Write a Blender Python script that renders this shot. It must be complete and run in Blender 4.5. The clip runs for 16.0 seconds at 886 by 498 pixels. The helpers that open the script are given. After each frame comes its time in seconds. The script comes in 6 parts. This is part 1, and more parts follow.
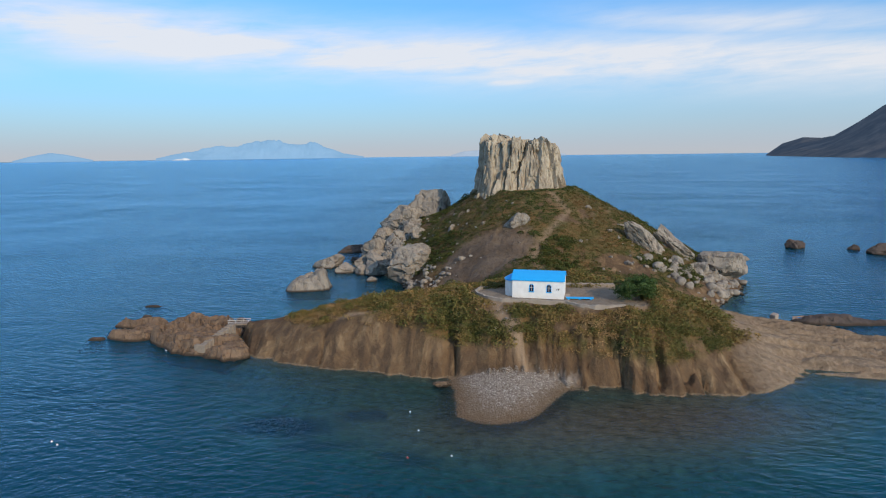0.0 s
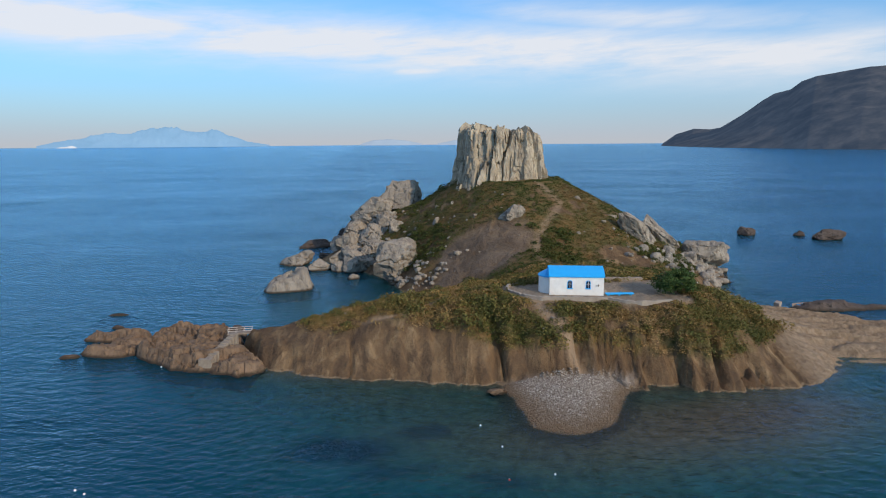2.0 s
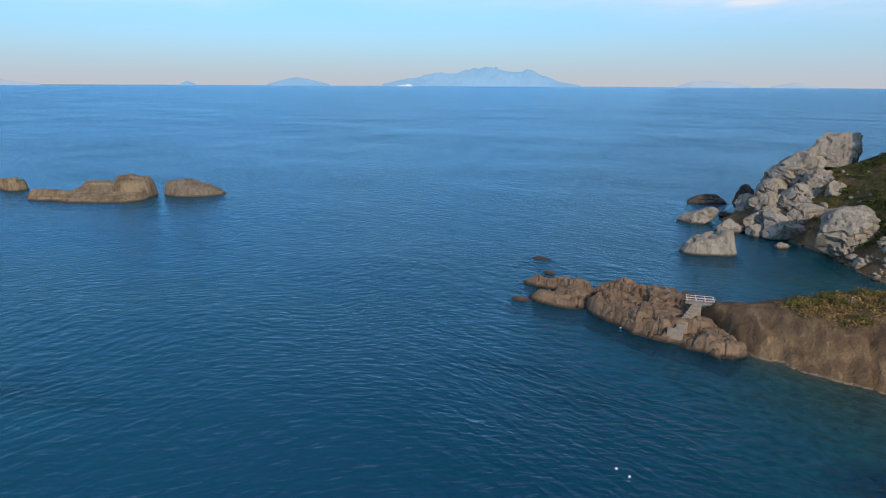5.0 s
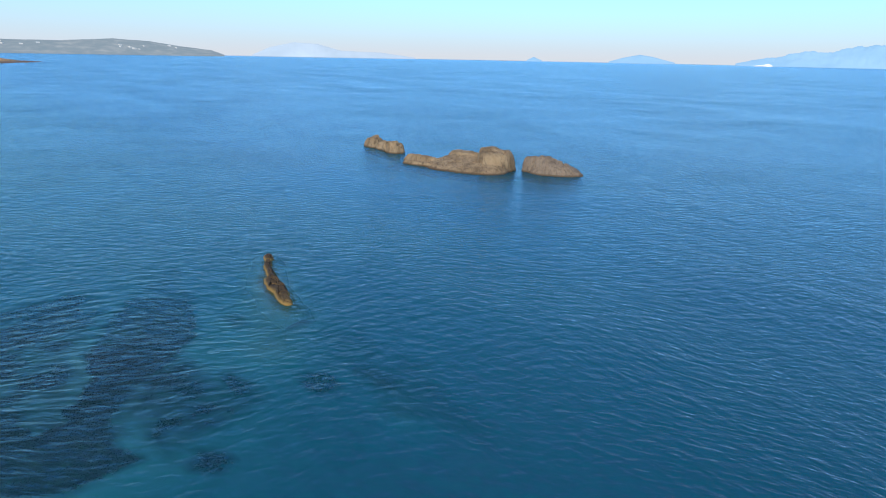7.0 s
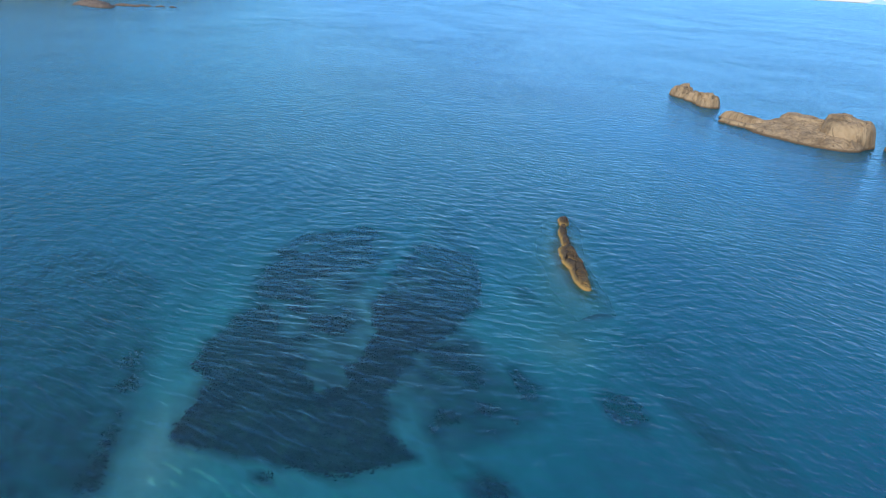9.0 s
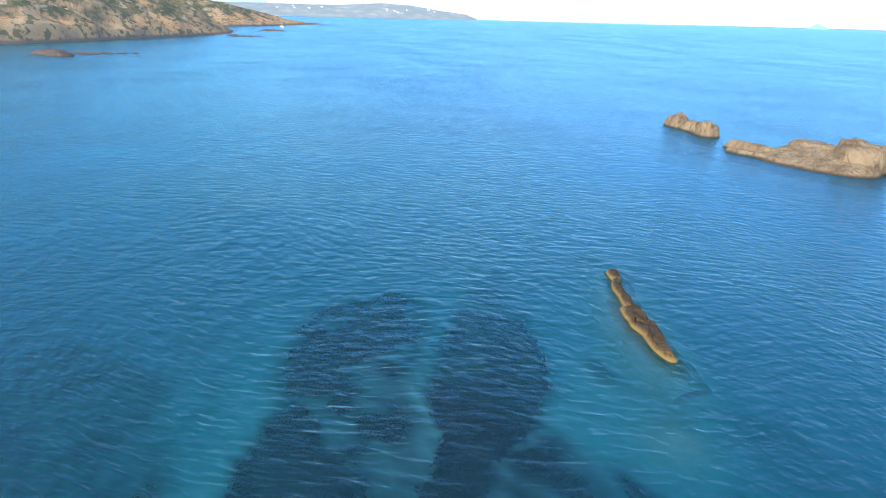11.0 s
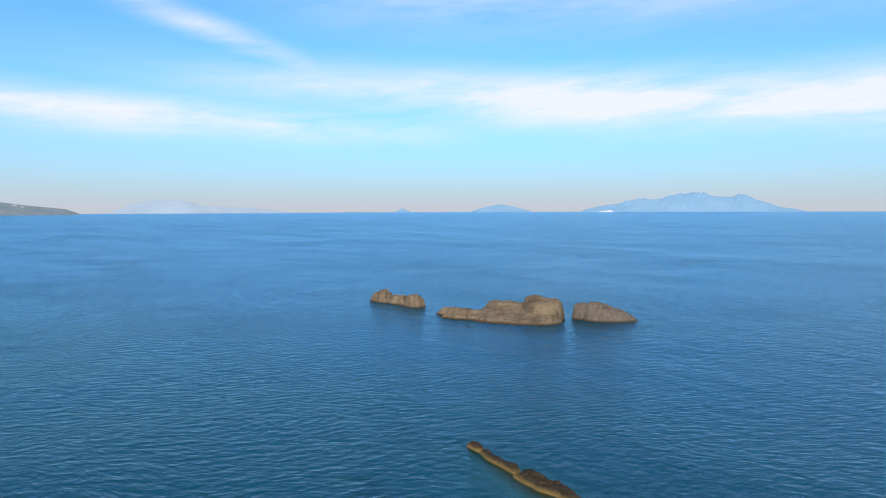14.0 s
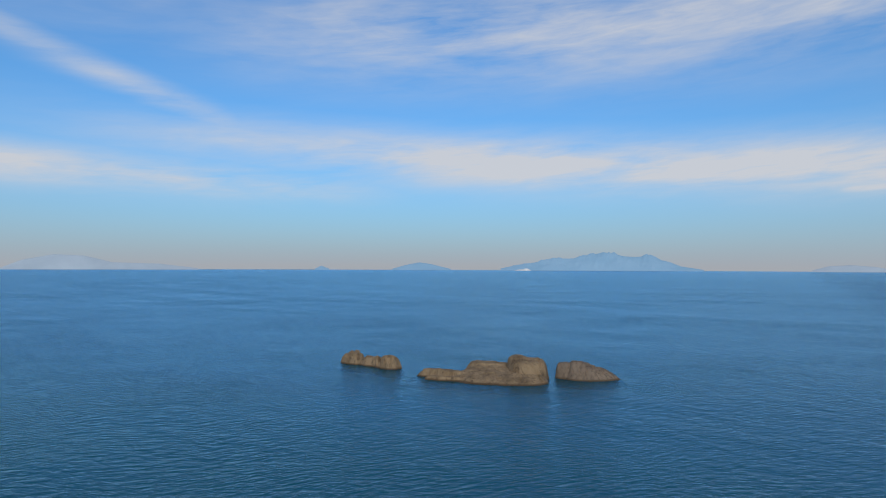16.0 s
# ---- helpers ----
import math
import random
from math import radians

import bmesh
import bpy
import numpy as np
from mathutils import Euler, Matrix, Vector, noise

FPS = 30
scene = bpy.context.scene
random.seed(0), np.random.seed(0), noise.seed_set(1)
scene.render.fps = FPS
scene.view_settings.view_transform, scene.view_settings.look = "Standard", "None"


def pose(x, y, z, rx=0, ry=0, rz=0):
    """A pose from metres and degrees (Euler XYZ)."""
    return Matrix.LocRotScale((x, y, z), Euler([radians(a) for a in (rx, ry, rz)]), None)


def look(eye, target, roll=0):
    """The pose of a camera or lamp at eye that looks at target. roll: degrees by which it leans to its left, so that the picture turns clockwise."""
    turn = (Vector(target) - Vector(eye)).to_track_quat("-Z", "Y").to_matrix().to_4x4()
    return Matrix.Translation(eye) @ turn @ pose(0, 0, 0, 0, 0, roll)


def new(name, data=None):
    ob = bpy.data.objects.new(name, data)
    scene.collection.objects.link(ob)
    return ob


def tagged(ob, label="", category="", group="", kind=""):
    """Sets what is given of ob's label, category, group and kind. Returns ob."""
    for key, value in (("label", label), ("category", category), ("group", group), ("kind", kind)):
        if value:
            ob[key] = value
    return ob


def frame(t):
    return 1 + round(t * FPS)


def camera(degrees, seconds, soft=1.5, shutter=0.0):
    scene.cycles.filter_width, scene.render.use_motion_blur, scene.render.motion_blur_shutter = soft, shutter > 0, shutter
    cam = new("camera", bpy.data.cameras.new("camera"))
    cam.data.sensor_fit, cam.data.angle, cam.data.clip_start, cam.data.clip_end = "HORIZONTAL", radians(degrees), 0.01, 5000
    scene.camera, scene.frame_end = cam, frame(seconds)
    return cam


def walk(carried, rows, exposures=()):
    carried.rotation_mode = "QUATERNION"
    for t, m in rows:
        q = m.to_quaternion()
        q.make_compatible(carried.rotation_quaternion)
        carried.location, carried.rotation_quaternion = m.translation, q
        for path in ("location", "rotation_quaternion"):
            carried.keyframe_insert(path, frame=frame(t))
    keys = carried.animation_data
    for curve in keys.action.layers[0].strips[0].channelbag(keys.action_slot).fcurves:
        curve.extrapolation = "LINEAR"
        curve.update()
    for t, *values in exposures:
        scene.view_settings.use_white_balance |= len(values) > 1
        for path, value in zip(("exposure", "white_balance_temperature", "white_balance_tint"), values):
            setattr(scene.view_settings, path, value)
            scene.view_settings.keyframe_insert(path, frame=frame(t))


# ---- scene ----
cam = camera(71.4, 16.0, 1.1)
PATH = [
    (0, (0.94, 6.059, 28.01), (0.903, 8.034, 27.702), -0.7),
    (0.5, (-3.168, 7.426, 28.168), (-3.124, 9.401, 27.849), -0.7),
    (1, (-7.212, 8.94, 28.139), (-7.09, 10.91, 27.813), -0.7),
    (1.5, (-11.252, 10.83, 28.099), (-11.05, 12.791, 27.766), -0.7),
    (2, (-15.184, 12.948, 28.214), (-14.93, 14.901, 27.869), -0.4),
    (2.5, (-18.949, 14.788, 28.207), (-18.709, 16.739, 27.837), -0.2),
    (3, (-22.991, 15.794, 28.225), (-22.837, 17.745, 27.814), 0.0),
    (3.5, (-27.367, 16.848, 28.166), (-27.362, 18.796, 27.715), 0.1),
    (4, (-30.394, 17.157, 28.17), (-30.606, 19.089, 27.695), 0.0),
    (4.5, (-34.304, 18.749, 27.893), (-34.737, 20.639, 27.402), 0.5),
    (4.7, (-35.808, 19.411, 28.094), (-36.33, 21.275, 27.59), 0.4),
    (6.8, (-52.781, 28.503, 27.337), (-54.163, 29.822, 26.745), 1.0),
    (7, (-54.781, 28.928, 26.993), (-56.228, 30.171, 26.395), 1.1),
    (7.5, (-58.1, 29.857, 26.874), (-59.703, 30.881, 26.256), 1.2),
    (8, (-61.602, 30.312, 26.661), (-63.312, 31.126, 26.018), 1.3),
    (8.5, (-64.916, 30.215, 26.499), (-66.676, 30.856, 25.798), 2.3),
    (9, (-68.762, 29.789, 26.343), (-70.516, 30.306, 25.532), 3.2),
    (9.2, (-69.991, 29.451, 26.19), (-71.734, 29.933, 25.336), 3.1),
    (11.3, (-81.089, 23.819, 25.689), (-82.85, 24.511, 25.04), 1.1),
    (11.5, (-81.956, 22.474, 25.93), (-83.693, 23.246, 25.308), 1.5),
    (12, (-83.758, 19.316, 26.056), (-85.428, 20.276, 25.517), 1.3),
    (12.5, (-86.303, 17.244, 25.934), (-87.885, 18.377, 25.472), 0.6),
    (13, (-88.691, 14.329, 25.946), (-90.165, 15.625, 25.562), 0.5),
    (13.5, (-91.473, 11.871, 26.041), (-92.825, 13.318, 25.762), 0.1),
    (14, (-93.803, 8.303, 26.232), (-95.015, 9.889, 26.102), -0.2),
    (14.5, (-96.048, 3.74, 26.332), (-97.113, 5.433, 26.358), -0.2),
    (15, (-100.159, 1.247, 26.448), (-101.125, 2.996, 26.535), -0.2),
    (15.5, (-103.813, 1.625, 26.518), (-104.774, 3.378, 26.586), 0.3),
    (16, (-107.768, 1.075, 26.499), (-108.762, 2.81, 26.556), 0.2),
]
EXPOSURES = [(0, -0.15), (4.7, -0.1), (7, 0.36), (9, 0.74), (11.3, 1.12), (12.5, 0.76), (13.5, 0.28), (14, 0.05), (14.5, -0.18), (15, -0.34), (16, -0.56)]
walk(cam, [(t, look(eye, target, roll)) for t, eye, target, roll in PATH], EXPOSURES)


# ---- world, sun, exposure ----
SUN_AZ, SUN_EL = 146.0, 24.0          # degrees clockwise from +y, above the horizon


def node(tree, kind, **settings):
    n = tree.nodes.new(kind)
    for key, value in settings.items():
        if key in n.inputs:
            n.inputs[key].default_value = value
    return n


def maths(tree, op, a, b=None, clamp=False):
    n = tree.nodes.new("ShaderNodeMath")
    n.operation, n.use_clamp = op, clamp
    for slot, v in enumerate((a, b)):
        if v is None:
            continue
        if isinstance(v, (int, float)):
            n.inputs[slot].default_value = v
        else:
            tree.links.new(v, n.inputs[slot])
    return n.outputs[0]


def mix_colour(tree, fac, a, b, blend="MIX"):
    n = tree.nodes.new("ShaderNodeMix")
    n.data_type, n.blend_type = "RGBA", blend
    for slot, v in ((0, fac), (6, a), (7, b)):
        if isinstance(v, (int, float)):
            n.inputs[slot].default_value = v
        elif isinstance(v, tuple):
            n.inputs[slot].default_value = (*v, 1)[:4]
        else:
            tree.links.new(v, n.inputs[slot])
    return n.outputs[2]


def ramp(tree, value, stops, smooth=False):
    n = tree.nodes.new("ShaderNodeValToRGB")
    if smooth:
        n.color_ramp.interpolation = "EASE"
    while len(n.color_ramp.elements) < len(stops):
        n.color_ramp.elements.new(0.5)
    for el, (pos, col) in zip(n.color_ramp.elements, stops):
        el.position = pos
        el.color = (*col, 1) if isinstance(col, tuple) else (col, col, col, 1)
    tree.links.new(value, n.inputs[0])
    return n.outputs[0]


def noise_tex(tree, vec, scale, detail=4.0, rough=0.55, distortion=0.0):
    n = node(tree, "ShaderNodeTexNoise", Scale=scale, Detail=detail, Roughness=rough, Distortion=distortion)
    if vec is not None:
        tree.links.new(vec, n.inputs["Vector"])
    return n.outputs["Fac"]


def make_world():
    w = bpy.data.worlds.new("sky")
    scene.world = w
    w.use_nodes = True
    t = w.node_tree
    t.nodes.clear()
    sky = t.nodes.new("ShaderNodeTexSky")
    sky.sky_type, sky.sun_disc = "NISHITA", False
    sky.sun_elevation, sky.sun_rotation = radians(SUN_EL), radians(SUN_AZ)
    sky.air_density, sky.dust_density, sky.ozone_density = 1.0, 0.7, 2.2
    geo = t.nodes.new("ShaderNodeTexCoord").outputs["Generated"]
    sep = t.nodes.new("ShaderNodeSeparateXYZ")
    t.links.new(geo, sep.inputs[0])
    x, y, z = sep.outputs
    az = maths(t, "MULTIPLY", maths(t, "ARCTAN2", maths(t, "MULTIPLY", x, -1.0), y), 57.2958)
    el = maths(t, "MULTIPLY", maths(t, "ARCSINE", z), 57.2958)
    comb = t.nodes.new("ShaderNodeCombineXYZ")
    t.links.new(maths(t, "MULTIPLY", az, 0.055), comb.inputs[0])
    t.links.new(maths(t, "ADD", maths(t, "MULTIPLY", el, 0.32), maths(t, "MULTIPLY", az, 0.02)), comb.inputs[1])
    wisps = noise_tex(t, comb.outputs[0], 1.0, 6.0, 0.55, 0.3)
    broad = noise_tex(t, comb.outputs[0], 0.45, 3.0, 0.5, 0.2)
    tufts = noise_tex(t, comb.outputs[0], 4.5, 5.0, 0.6, 0.6)

    def band(az0, el0, slope, half, az_half, amount):
        mid = maths(t, "ADD", maths(t, "MULTIPLY", maths(t, "SUBTRACT", az, az0), slope), el0)
        u = maths(t, "DIVIDE", maths(t, "SUBTRACT", el, mid), half)
        v = maths(t, "DIVIDE", maths(t, "SUBTRACT", az, az0), az_half)
        d = maths(t, "ADD", maths(t, "POWER", maths(t, "ABSOLUTE", u), 2.0), maths(t, "POWER", maths(t, "ABSOLUTE", v), 4.0))
        return maths(t, "MULTIPLY", maths(t, "EXPONENT", maths(t, "MULTIPLY", d, -1.0)), amount)

    # long cirrus bands over the sea: main, western, high veil, slanting streak, small puff
    bands = [(0, 8.3, 0.05, 2.2, 52, 1.25), (64, 7.8, 0.02, 1.5, 26, 0.95), (10, 21.0, 0.0, 4.5, 40, 0.8),
             (58, 15.2, 0.31, 1.1, 11, 0.6), (-5.4, 6.2, -0.03, 0.45, 2.8, 0.9), (-26, 9.8, 0.1, 1.2, 16, 0.7)]
    total = None
    for b in bands:
        got = band(*b)
        total = got if total is None else maths(t, "MAXIMUM", total, got)
    # extra high cloud, mostly unseen, added to brighten what the sea reflects
    high = ramp(t, maths(t, "MULTIPLY", el, 1 / 60.0, True), [(0.26, 0.0), (0.52, 0.95)])
    total = maths(t, "MAXIMUM", total, maths(t, "MULTIPLY", high, broad))
    cover = maths(t, "MULTIPLY", total, maths(t, "ADD", maths(t, "MULTIPLY", maths(t, "ADD", maths(t, "SUBTRACT", wisps, 0.33), maths(t, "MULTIPLY", maths(t, "SUBTRACT", tufts, 0.5), 0.28)), 2.8), 0.34))
    cover = maths(t, "MULTIPLY", cover, 1.0, True)
    scaled = mix_colour(t, 1.0, sky.outputs[0], (0.049, 0.143, 0.216), "MULTIPLY")
    # sea haze low over the horizon
    up = maths(t, "MAXIMUM", el, 0.0)
    veil = maths(t, "MULTIPLY", maths(t, "EXPONENT", maths(t, "MULTIPLY", up, -0.10)), 0.80)
    hazy = mix_colour(t, veil, scaled, (0.495, 0.65, 0.85))
    low = maths(t, "MULTIPLY", maths(t, "EXPONENT", maths(t, "MULTIPLY", up, -0.32)), 0.88)
    hazy = mix_colour(t, low, hazy, (0.56, 0.575, 0.615))
    clouded = mix_colour(t, maths(t, "MULTIPLY", cover, 0.92), hazy, (0.89, 0.905, 0.955))
    bg = t.nodes.new("ShaderNodeBackground")
    bg.inputs[1].default_value = 1.0
    t.links.new(clouded, bg.inputs[0])
    out = t.nodes.new("ShaderNodeOutputWorld")
    t.links.new(bg.outputs[0], out.inputs[0])


make_world()
sun_way = Vector((math.sin(radians(SUN_AZ)) * math.cos(radians(SUN_EL)), math.cos(radians(SUN_AZ)) * math.cos(radians(SUN_EL)), math.sin(radians(SUN_EL))))
sun = new("sun", bpy.data.lights.new("sun", "SUN"))
sun.data.energy, sun.data.angle, sun.data.color = 3.3, radians(1.0), (1.0, 0.81, 0.60)
sun.matrix_world = look(sun_way * 300, (0, 0, 0))


# ---- number fields ----
TABLE = np.random.RandomState(7).rand(256, 256)
CUBE = np.random.RandomState(8).rand(32, 32, 32)


def vnoise(x, y, seed=0):
    """Smooth value noise from 0 to 1, one bump per unit."""
    x, y = np.asarray(x, float) + seed * 17.3, np.asarray(y, float) + seed * 9.7
    i, j = np.floor(x).astype(int), np.floor(y).astype(int)
    u, v = x - i, y - j
    u, v = u * u * (3 - 2 * u), v * v * (3 - 2 * v)
    a, b = TABLE[i % 256, j % 256], TABLE[(i + 1) % 256, j % 256]
    c, d = TABLE[i % 256, (j + 1) % 256], TABLE[(i + 1) % 256, (j + 1) % 256]
    return (a * (1 - u) + b * u) * (1 - v) + (c * (1 - u) + d * u) * v


def fbm(x, y, seed=0, octaves=4):
    """Fractal noise about zero, within about -1 to 1."""
    out, amp = 0.0, 1.0
    for k in range(octaves):
        out = out + amp * (vnoise(x * 2.03**k, y * 2.03**k, seed + k * 3) * 2 - 1)
        amp *= 0.5
    return out / 1.6


def vnoise3(p, seed=0):
    q = p + seed * 5.37
    i = np.floor(q).astype(int)
    f = q - i
    f = f * f * (3 - 2 * f)
    out = 0.0
    for dx in (0, 1):
        for dy in (0, 1):
            for dz in (0, 1):
                w = np.where(dx, f[:, 0], 1 - f[:, 0]) * np.where(dy, f[:, 1], 1 - f[:, 1]) * np.where(dz, f[:, 2], 1 - f[:, 2])
                out = out + w * CUBE[(i[:, 0] + dx) % 32, (i[:, 1] + dy) % 32, (i[:, 2] + dz) % 32]
    return out


def fbm3(p, seed=0, octaves=4):
    out, amp = 0.0, 1.0
    for k in range(octaves):
        out = out + amp * (vnoise3(p * 2.07**k, seed + k) * 2 - 1)
        amp *= 0.5
    return out / 1.6


def cells(u, v, seed=0):
    """Cell noise: distance to the nearest and second nearest seed point, and the nearest one's value."""
    i, j = np.floor(u).astype(int), np.floor(v).astype(int)
    best, second, value = np.full(u.shape, 9.0), np.full(u.shape, 9.0), np.zeros(u.shape)
    for di in (-1, 0, 1):
        for dj in (-1, 0, 1):
            a, b = i + di, j + dj
            px = a + TABLE[(a + seed * 31) % 256, b % 256]
            py = b + TABLE[(a + 91) % 256, (b + seed * 17) % 256]
            d = np.hypot(u - px, v - py)
            near = d < best
            second = np.where(near, best, np.minimum(second, d))
            value = np.where(near, TABLE[(a + 13) % 256, (b + 57 + seed) % 256], value)
            best = np.where(near, d, best)
    return best, second, value


def slabs(x, y, seed=0, cleft=0.55):
    """Tilted flat pieces, one per cell, about -1 to 1, with narrow clefts between them."""
    f1, f2, val = cells(x, y, seed)
    v2 = (val * 7.13) % 1.0
    v3 = (val * 13.7) % 1.0
    z = 1.3 * (val - 0.5) + 1.2 * (v2 - 0.5) * f1 + 0.8 * (v3 - 0.5) * f2
    return z - cleft * np.exp(-((f2 - f1) / 0.045) ** 2)


def smooth(a, b, x):
    u = np.clip((x - a) / (b - a), 0, 1)
    return u * u * (3 - 2 * u)


def smax(a, b, k):
    h = np.clip(0.5 + 0.5 * (a - b) / k, 0, 1)
    return b * (1 - h) + a * h + k * h * (1 - h)


# ---- the lie of the land ----
def front_line(x):
    """y of the waterline along the near shore."""
    return np.interp(x, [-32.4, -31.2, -29.8, -28.6, -22.6, -17.6, -7.5, -0.2, 8, 15.9, 26.6, 36.6, 41, 45.7, 52.7, 70, 95],
                     [99, 96.5, 93.5, 89.7, 86.2, 84.4, 82.1, 80.6, 78.6, 76.2, 74.2, 74.9, 77.5, 81.8, 78.9, 78.5, 81])


def near_mound(x, y):
    # rain gullies cut back into the bluff, with rounded ribs between them
    gully = np.exp(-np.abs(fbm(x * 0.30 + 0.5 * fbm(x * 0.9, y * 0.2, 6, 2), y * 0.035, 3, 3)) / 0.13)
    flute = (0.9 - 2.9 * gully + 1.1 * fbm(x * 0.85, y * 0.12, 4, 3)) * (0.3 + 0.7 * smooth(-20, -6, x)) * (1 - smooth(33, 40, x))
    yf = front_line(x) + 0.5 * fbm(x * 0.35, y * 0, 5, 3)
    yc = np.interp(x, [-34, -30, -21, -14, -5, 4, 8, 18, 26, 33, 41, 50, 58, 66, 95], [100, 97.5, 95, 95, 93.5, 90, 88, 85, 85, 86.5, 88.5, 90, 89, 86, 84])
    yc = np.maximum(yc, yf + 1.6)
    zc = np.interp(x, [-33.2, -32.0, -30.8, -21.5, -14, -5, 4, 26, 33, 41, 48, 60, 95], [-4, 1.2, 2.7, 4.2, 6.2, 7.4, 8.1, 8.1, 6.7, 4.1, 1.7, 1.0, 0.8])
    yb = np.interp(x, [-30, -20, -10, -3, 5, 45, 52, 57, 61, 66, 75, 95], [103, 104, 107, 112, 118, 111, 106.5, 102, 97.5, 94, 91, 89])
    u = (y + flute * np.clip(1 - (y - yf) / 12, 0, 1) - yf) / (yc - yf)
    g = np.interp(u, [-1.0, 0, 0.04, 0.12, 0.25, 0.38, 0.55, 0.8, 1], [-0.9, -0.03, 0.05, 0.17, 0.38, 0.64, 0.82, 0.96, 1])
    gentle = np.interp(u, [-1.0, 0, 1], [-0.6, 0, 1])
    k = smooth(27, 34, x)
    rise = zc * (g * (1 - k) + gentle * k)
    rise = np.where(u < 0, -np.abs(y - yf) * 0.16, rise)
    fall = np.interp((y - np.minimum(96.0, yb - 4)) / (yb - np.minimum(96.0, yb - 4)), [0, 0.3, 1.0, 2.0], [1, 0.9, 0.0, -0.9])
    z = np.where(y > yc, np.maximum(zc, 0) * fall + np.minimum(zc, 0), rise)
    z = z - 0.14 * np.maximum(0, y - yb)
    return z - 0.3 * np.maximum(0, -33 - x) - 0.3 * np.maximum(0, x - 93)


def hill_reach(x, y):
    dx, dy = x - 17.5, y - 152.5
    left = np.interp(y, [138, 162], [1.42, 0.95])
    ax = np.where(dx < 0, left, 0.90)
    ay = np.where(dy < 0, 0.86, 0.95)
    return np.hypot(dx * ax, dy * ay)


def hill(x, y):
    r = hill_reach(x, y) + 1.6 * fbm(x * 0.07, y * 0.07, 11, 3)
    z = 20.0 - 0.62 * (r - 10.0)
    return np.minimum(z, 19.6 + 0.05 * (12 - r))


def saddle(x, y):
    dx = x - 15
    z = 7.4 - np.where(dx < 0, 0.036, 0.0068) * dx * dx
    return z - 0.032 * np.maximum(0, 96 - y) ** 2 - 0.010 * np.maximum(0, y - 116) ** 2


def beach(x, y):
    """A flat fan of pebbles, high against the bluff and sinking gently on all sides."""
    left = np.interp(y, [62, 64, 66.4, 69, 72.7, 76, 78.5, 81], [4.6, 3.8, 2.4, 1.6, 1.5, 1.2, 0.6, 0.0]) + 0.5 * fbm(y * 0.45, x * 0.1, 43, 3)
    right = np.interp(y, [62, 64, 66.4, 69, 72.7, 76, 78.5, 81], [4.8, 6.0, 7.4, 9.4, 11.8, 14.0, 15.2, 16.2]) + 0.5 * fbm(y * 0.45, x * 0.1, 47, 3)
    mid, half = (left + right) / 2, np.maximum((right - left) / 2, 0.05)
    q = np.abs(x - mid) / half
    crown = np.interp(y, [62, 64.5, 67, 70, 75, 80, 83], [-0.7, -0.38, -0.03, 0.24, 0.6, 1.2, 1.4])
    rim = crown - np.maximum(crown, 0.12)
    z = np.where(q < 1, crown - np.maximum(crown, 0.12) * q ** 1.7, rim - 0.16 * (q - 1) * half)
    z = z - 0.12 * np.maximum(64.5 - y, 0)
    return np.where(y > 83, np.minimum(z, -0.5), z)


def terrace_mask(x, y):
    low = np.interp(x, [3.6, 5, 7, 14, 18, 26, 27], [92.5, 89.6, 87.9, 86.4, 83.8, 84.2, 87])
    return smooth(3.2, 4.4, x) * (1 - smooth(25.8, 27.2, x)) * smooth(low - 0.35, low + 0.35, y) * (1 - smooth(95.6, 96.4, y))


def trail_mask(x, y):
    """Footpaths: beach to chapel, left crest, chapel to the summit rock."""
    a = np.exp(-((x - np.interp(y, [79, 82, 85, 88.5], [10.3, 8.6, 7.2, 6.6])) / 1.0) ** 2) * smooth(78, 79.5, y) * (1 - smooth(88, 89.5, y))
    b = np.exp(-((y - np.interp(x, [-16, -10, -4, 5], [91.0, 90.5, 93.2, 93.8])) / 0.5) ** 2) * smooth(-17, -14, x) * (1 - smooth(5, 6, x))
    c = np.exp(-((x - np.interp(y, [96, 108, 118, 127, 133, 140], [17, 17.5, 15.5, 19.5, 24, 22]) - 1.4 * fbm(y * 0.12, y * 0, 35, 3)) / 0.9) ** 2) * smooth(95, 97, y) * (1 - smooth(139, 142, y)) * 0.55
    d = np.exp(-((y - np.interp(x, [26, 30, 36], [88.5, 90.5, 92.5])) / 1.3) ** 2) * smooth(25, 27, x) * (1 - smooth(35, 37, x))
    return np.clip(np.maximum.reduce([a, b, c, d]), 0, 1)


def land(x, y):
    z = smax(near_mound(x, y), saddle(x, y), 1.2)
    z = smax(z, hill(x, y), 1.5)
    rough = 0.35 * fbm(x * 0.35, y * 0.35, 21, 5) + 0.5 * fbm(x * 0.09, y * 0.09, 23, 3)
    z = z + rough * smooth(0.2, 2.0, z) * (1 - 0.8 * smooth(27, 50, x) * (y < 110))
    slab = smooth(38, 46, x) * (y < 112)
    # worn rock ledges running along the flat shore
    bed = (y * 0.42 + x * 0.10 + 1.3 * fbm(x * 0.07, y * 0.14, 31, 4)) % 1.0
    z = z + slab * smooth(-0.4, 0.3, z) * (0.75 * (smooth(0.0, 0.16, bed) * (1 - bed) - 0.35) + 0.45 * fbm(x * 0.16, y * 0.5, 33, 4) + 0.12 * fbm(x * 0.9, y * 1.4, 36, 3))
    z = smax(z, beach(x, y), 0.25)
    t = terrace_mask(x, y)
    z = z * (1 - t) + 8.12 * t
    return z - 0.18 * trail_mask(x, y) * (1 - t)


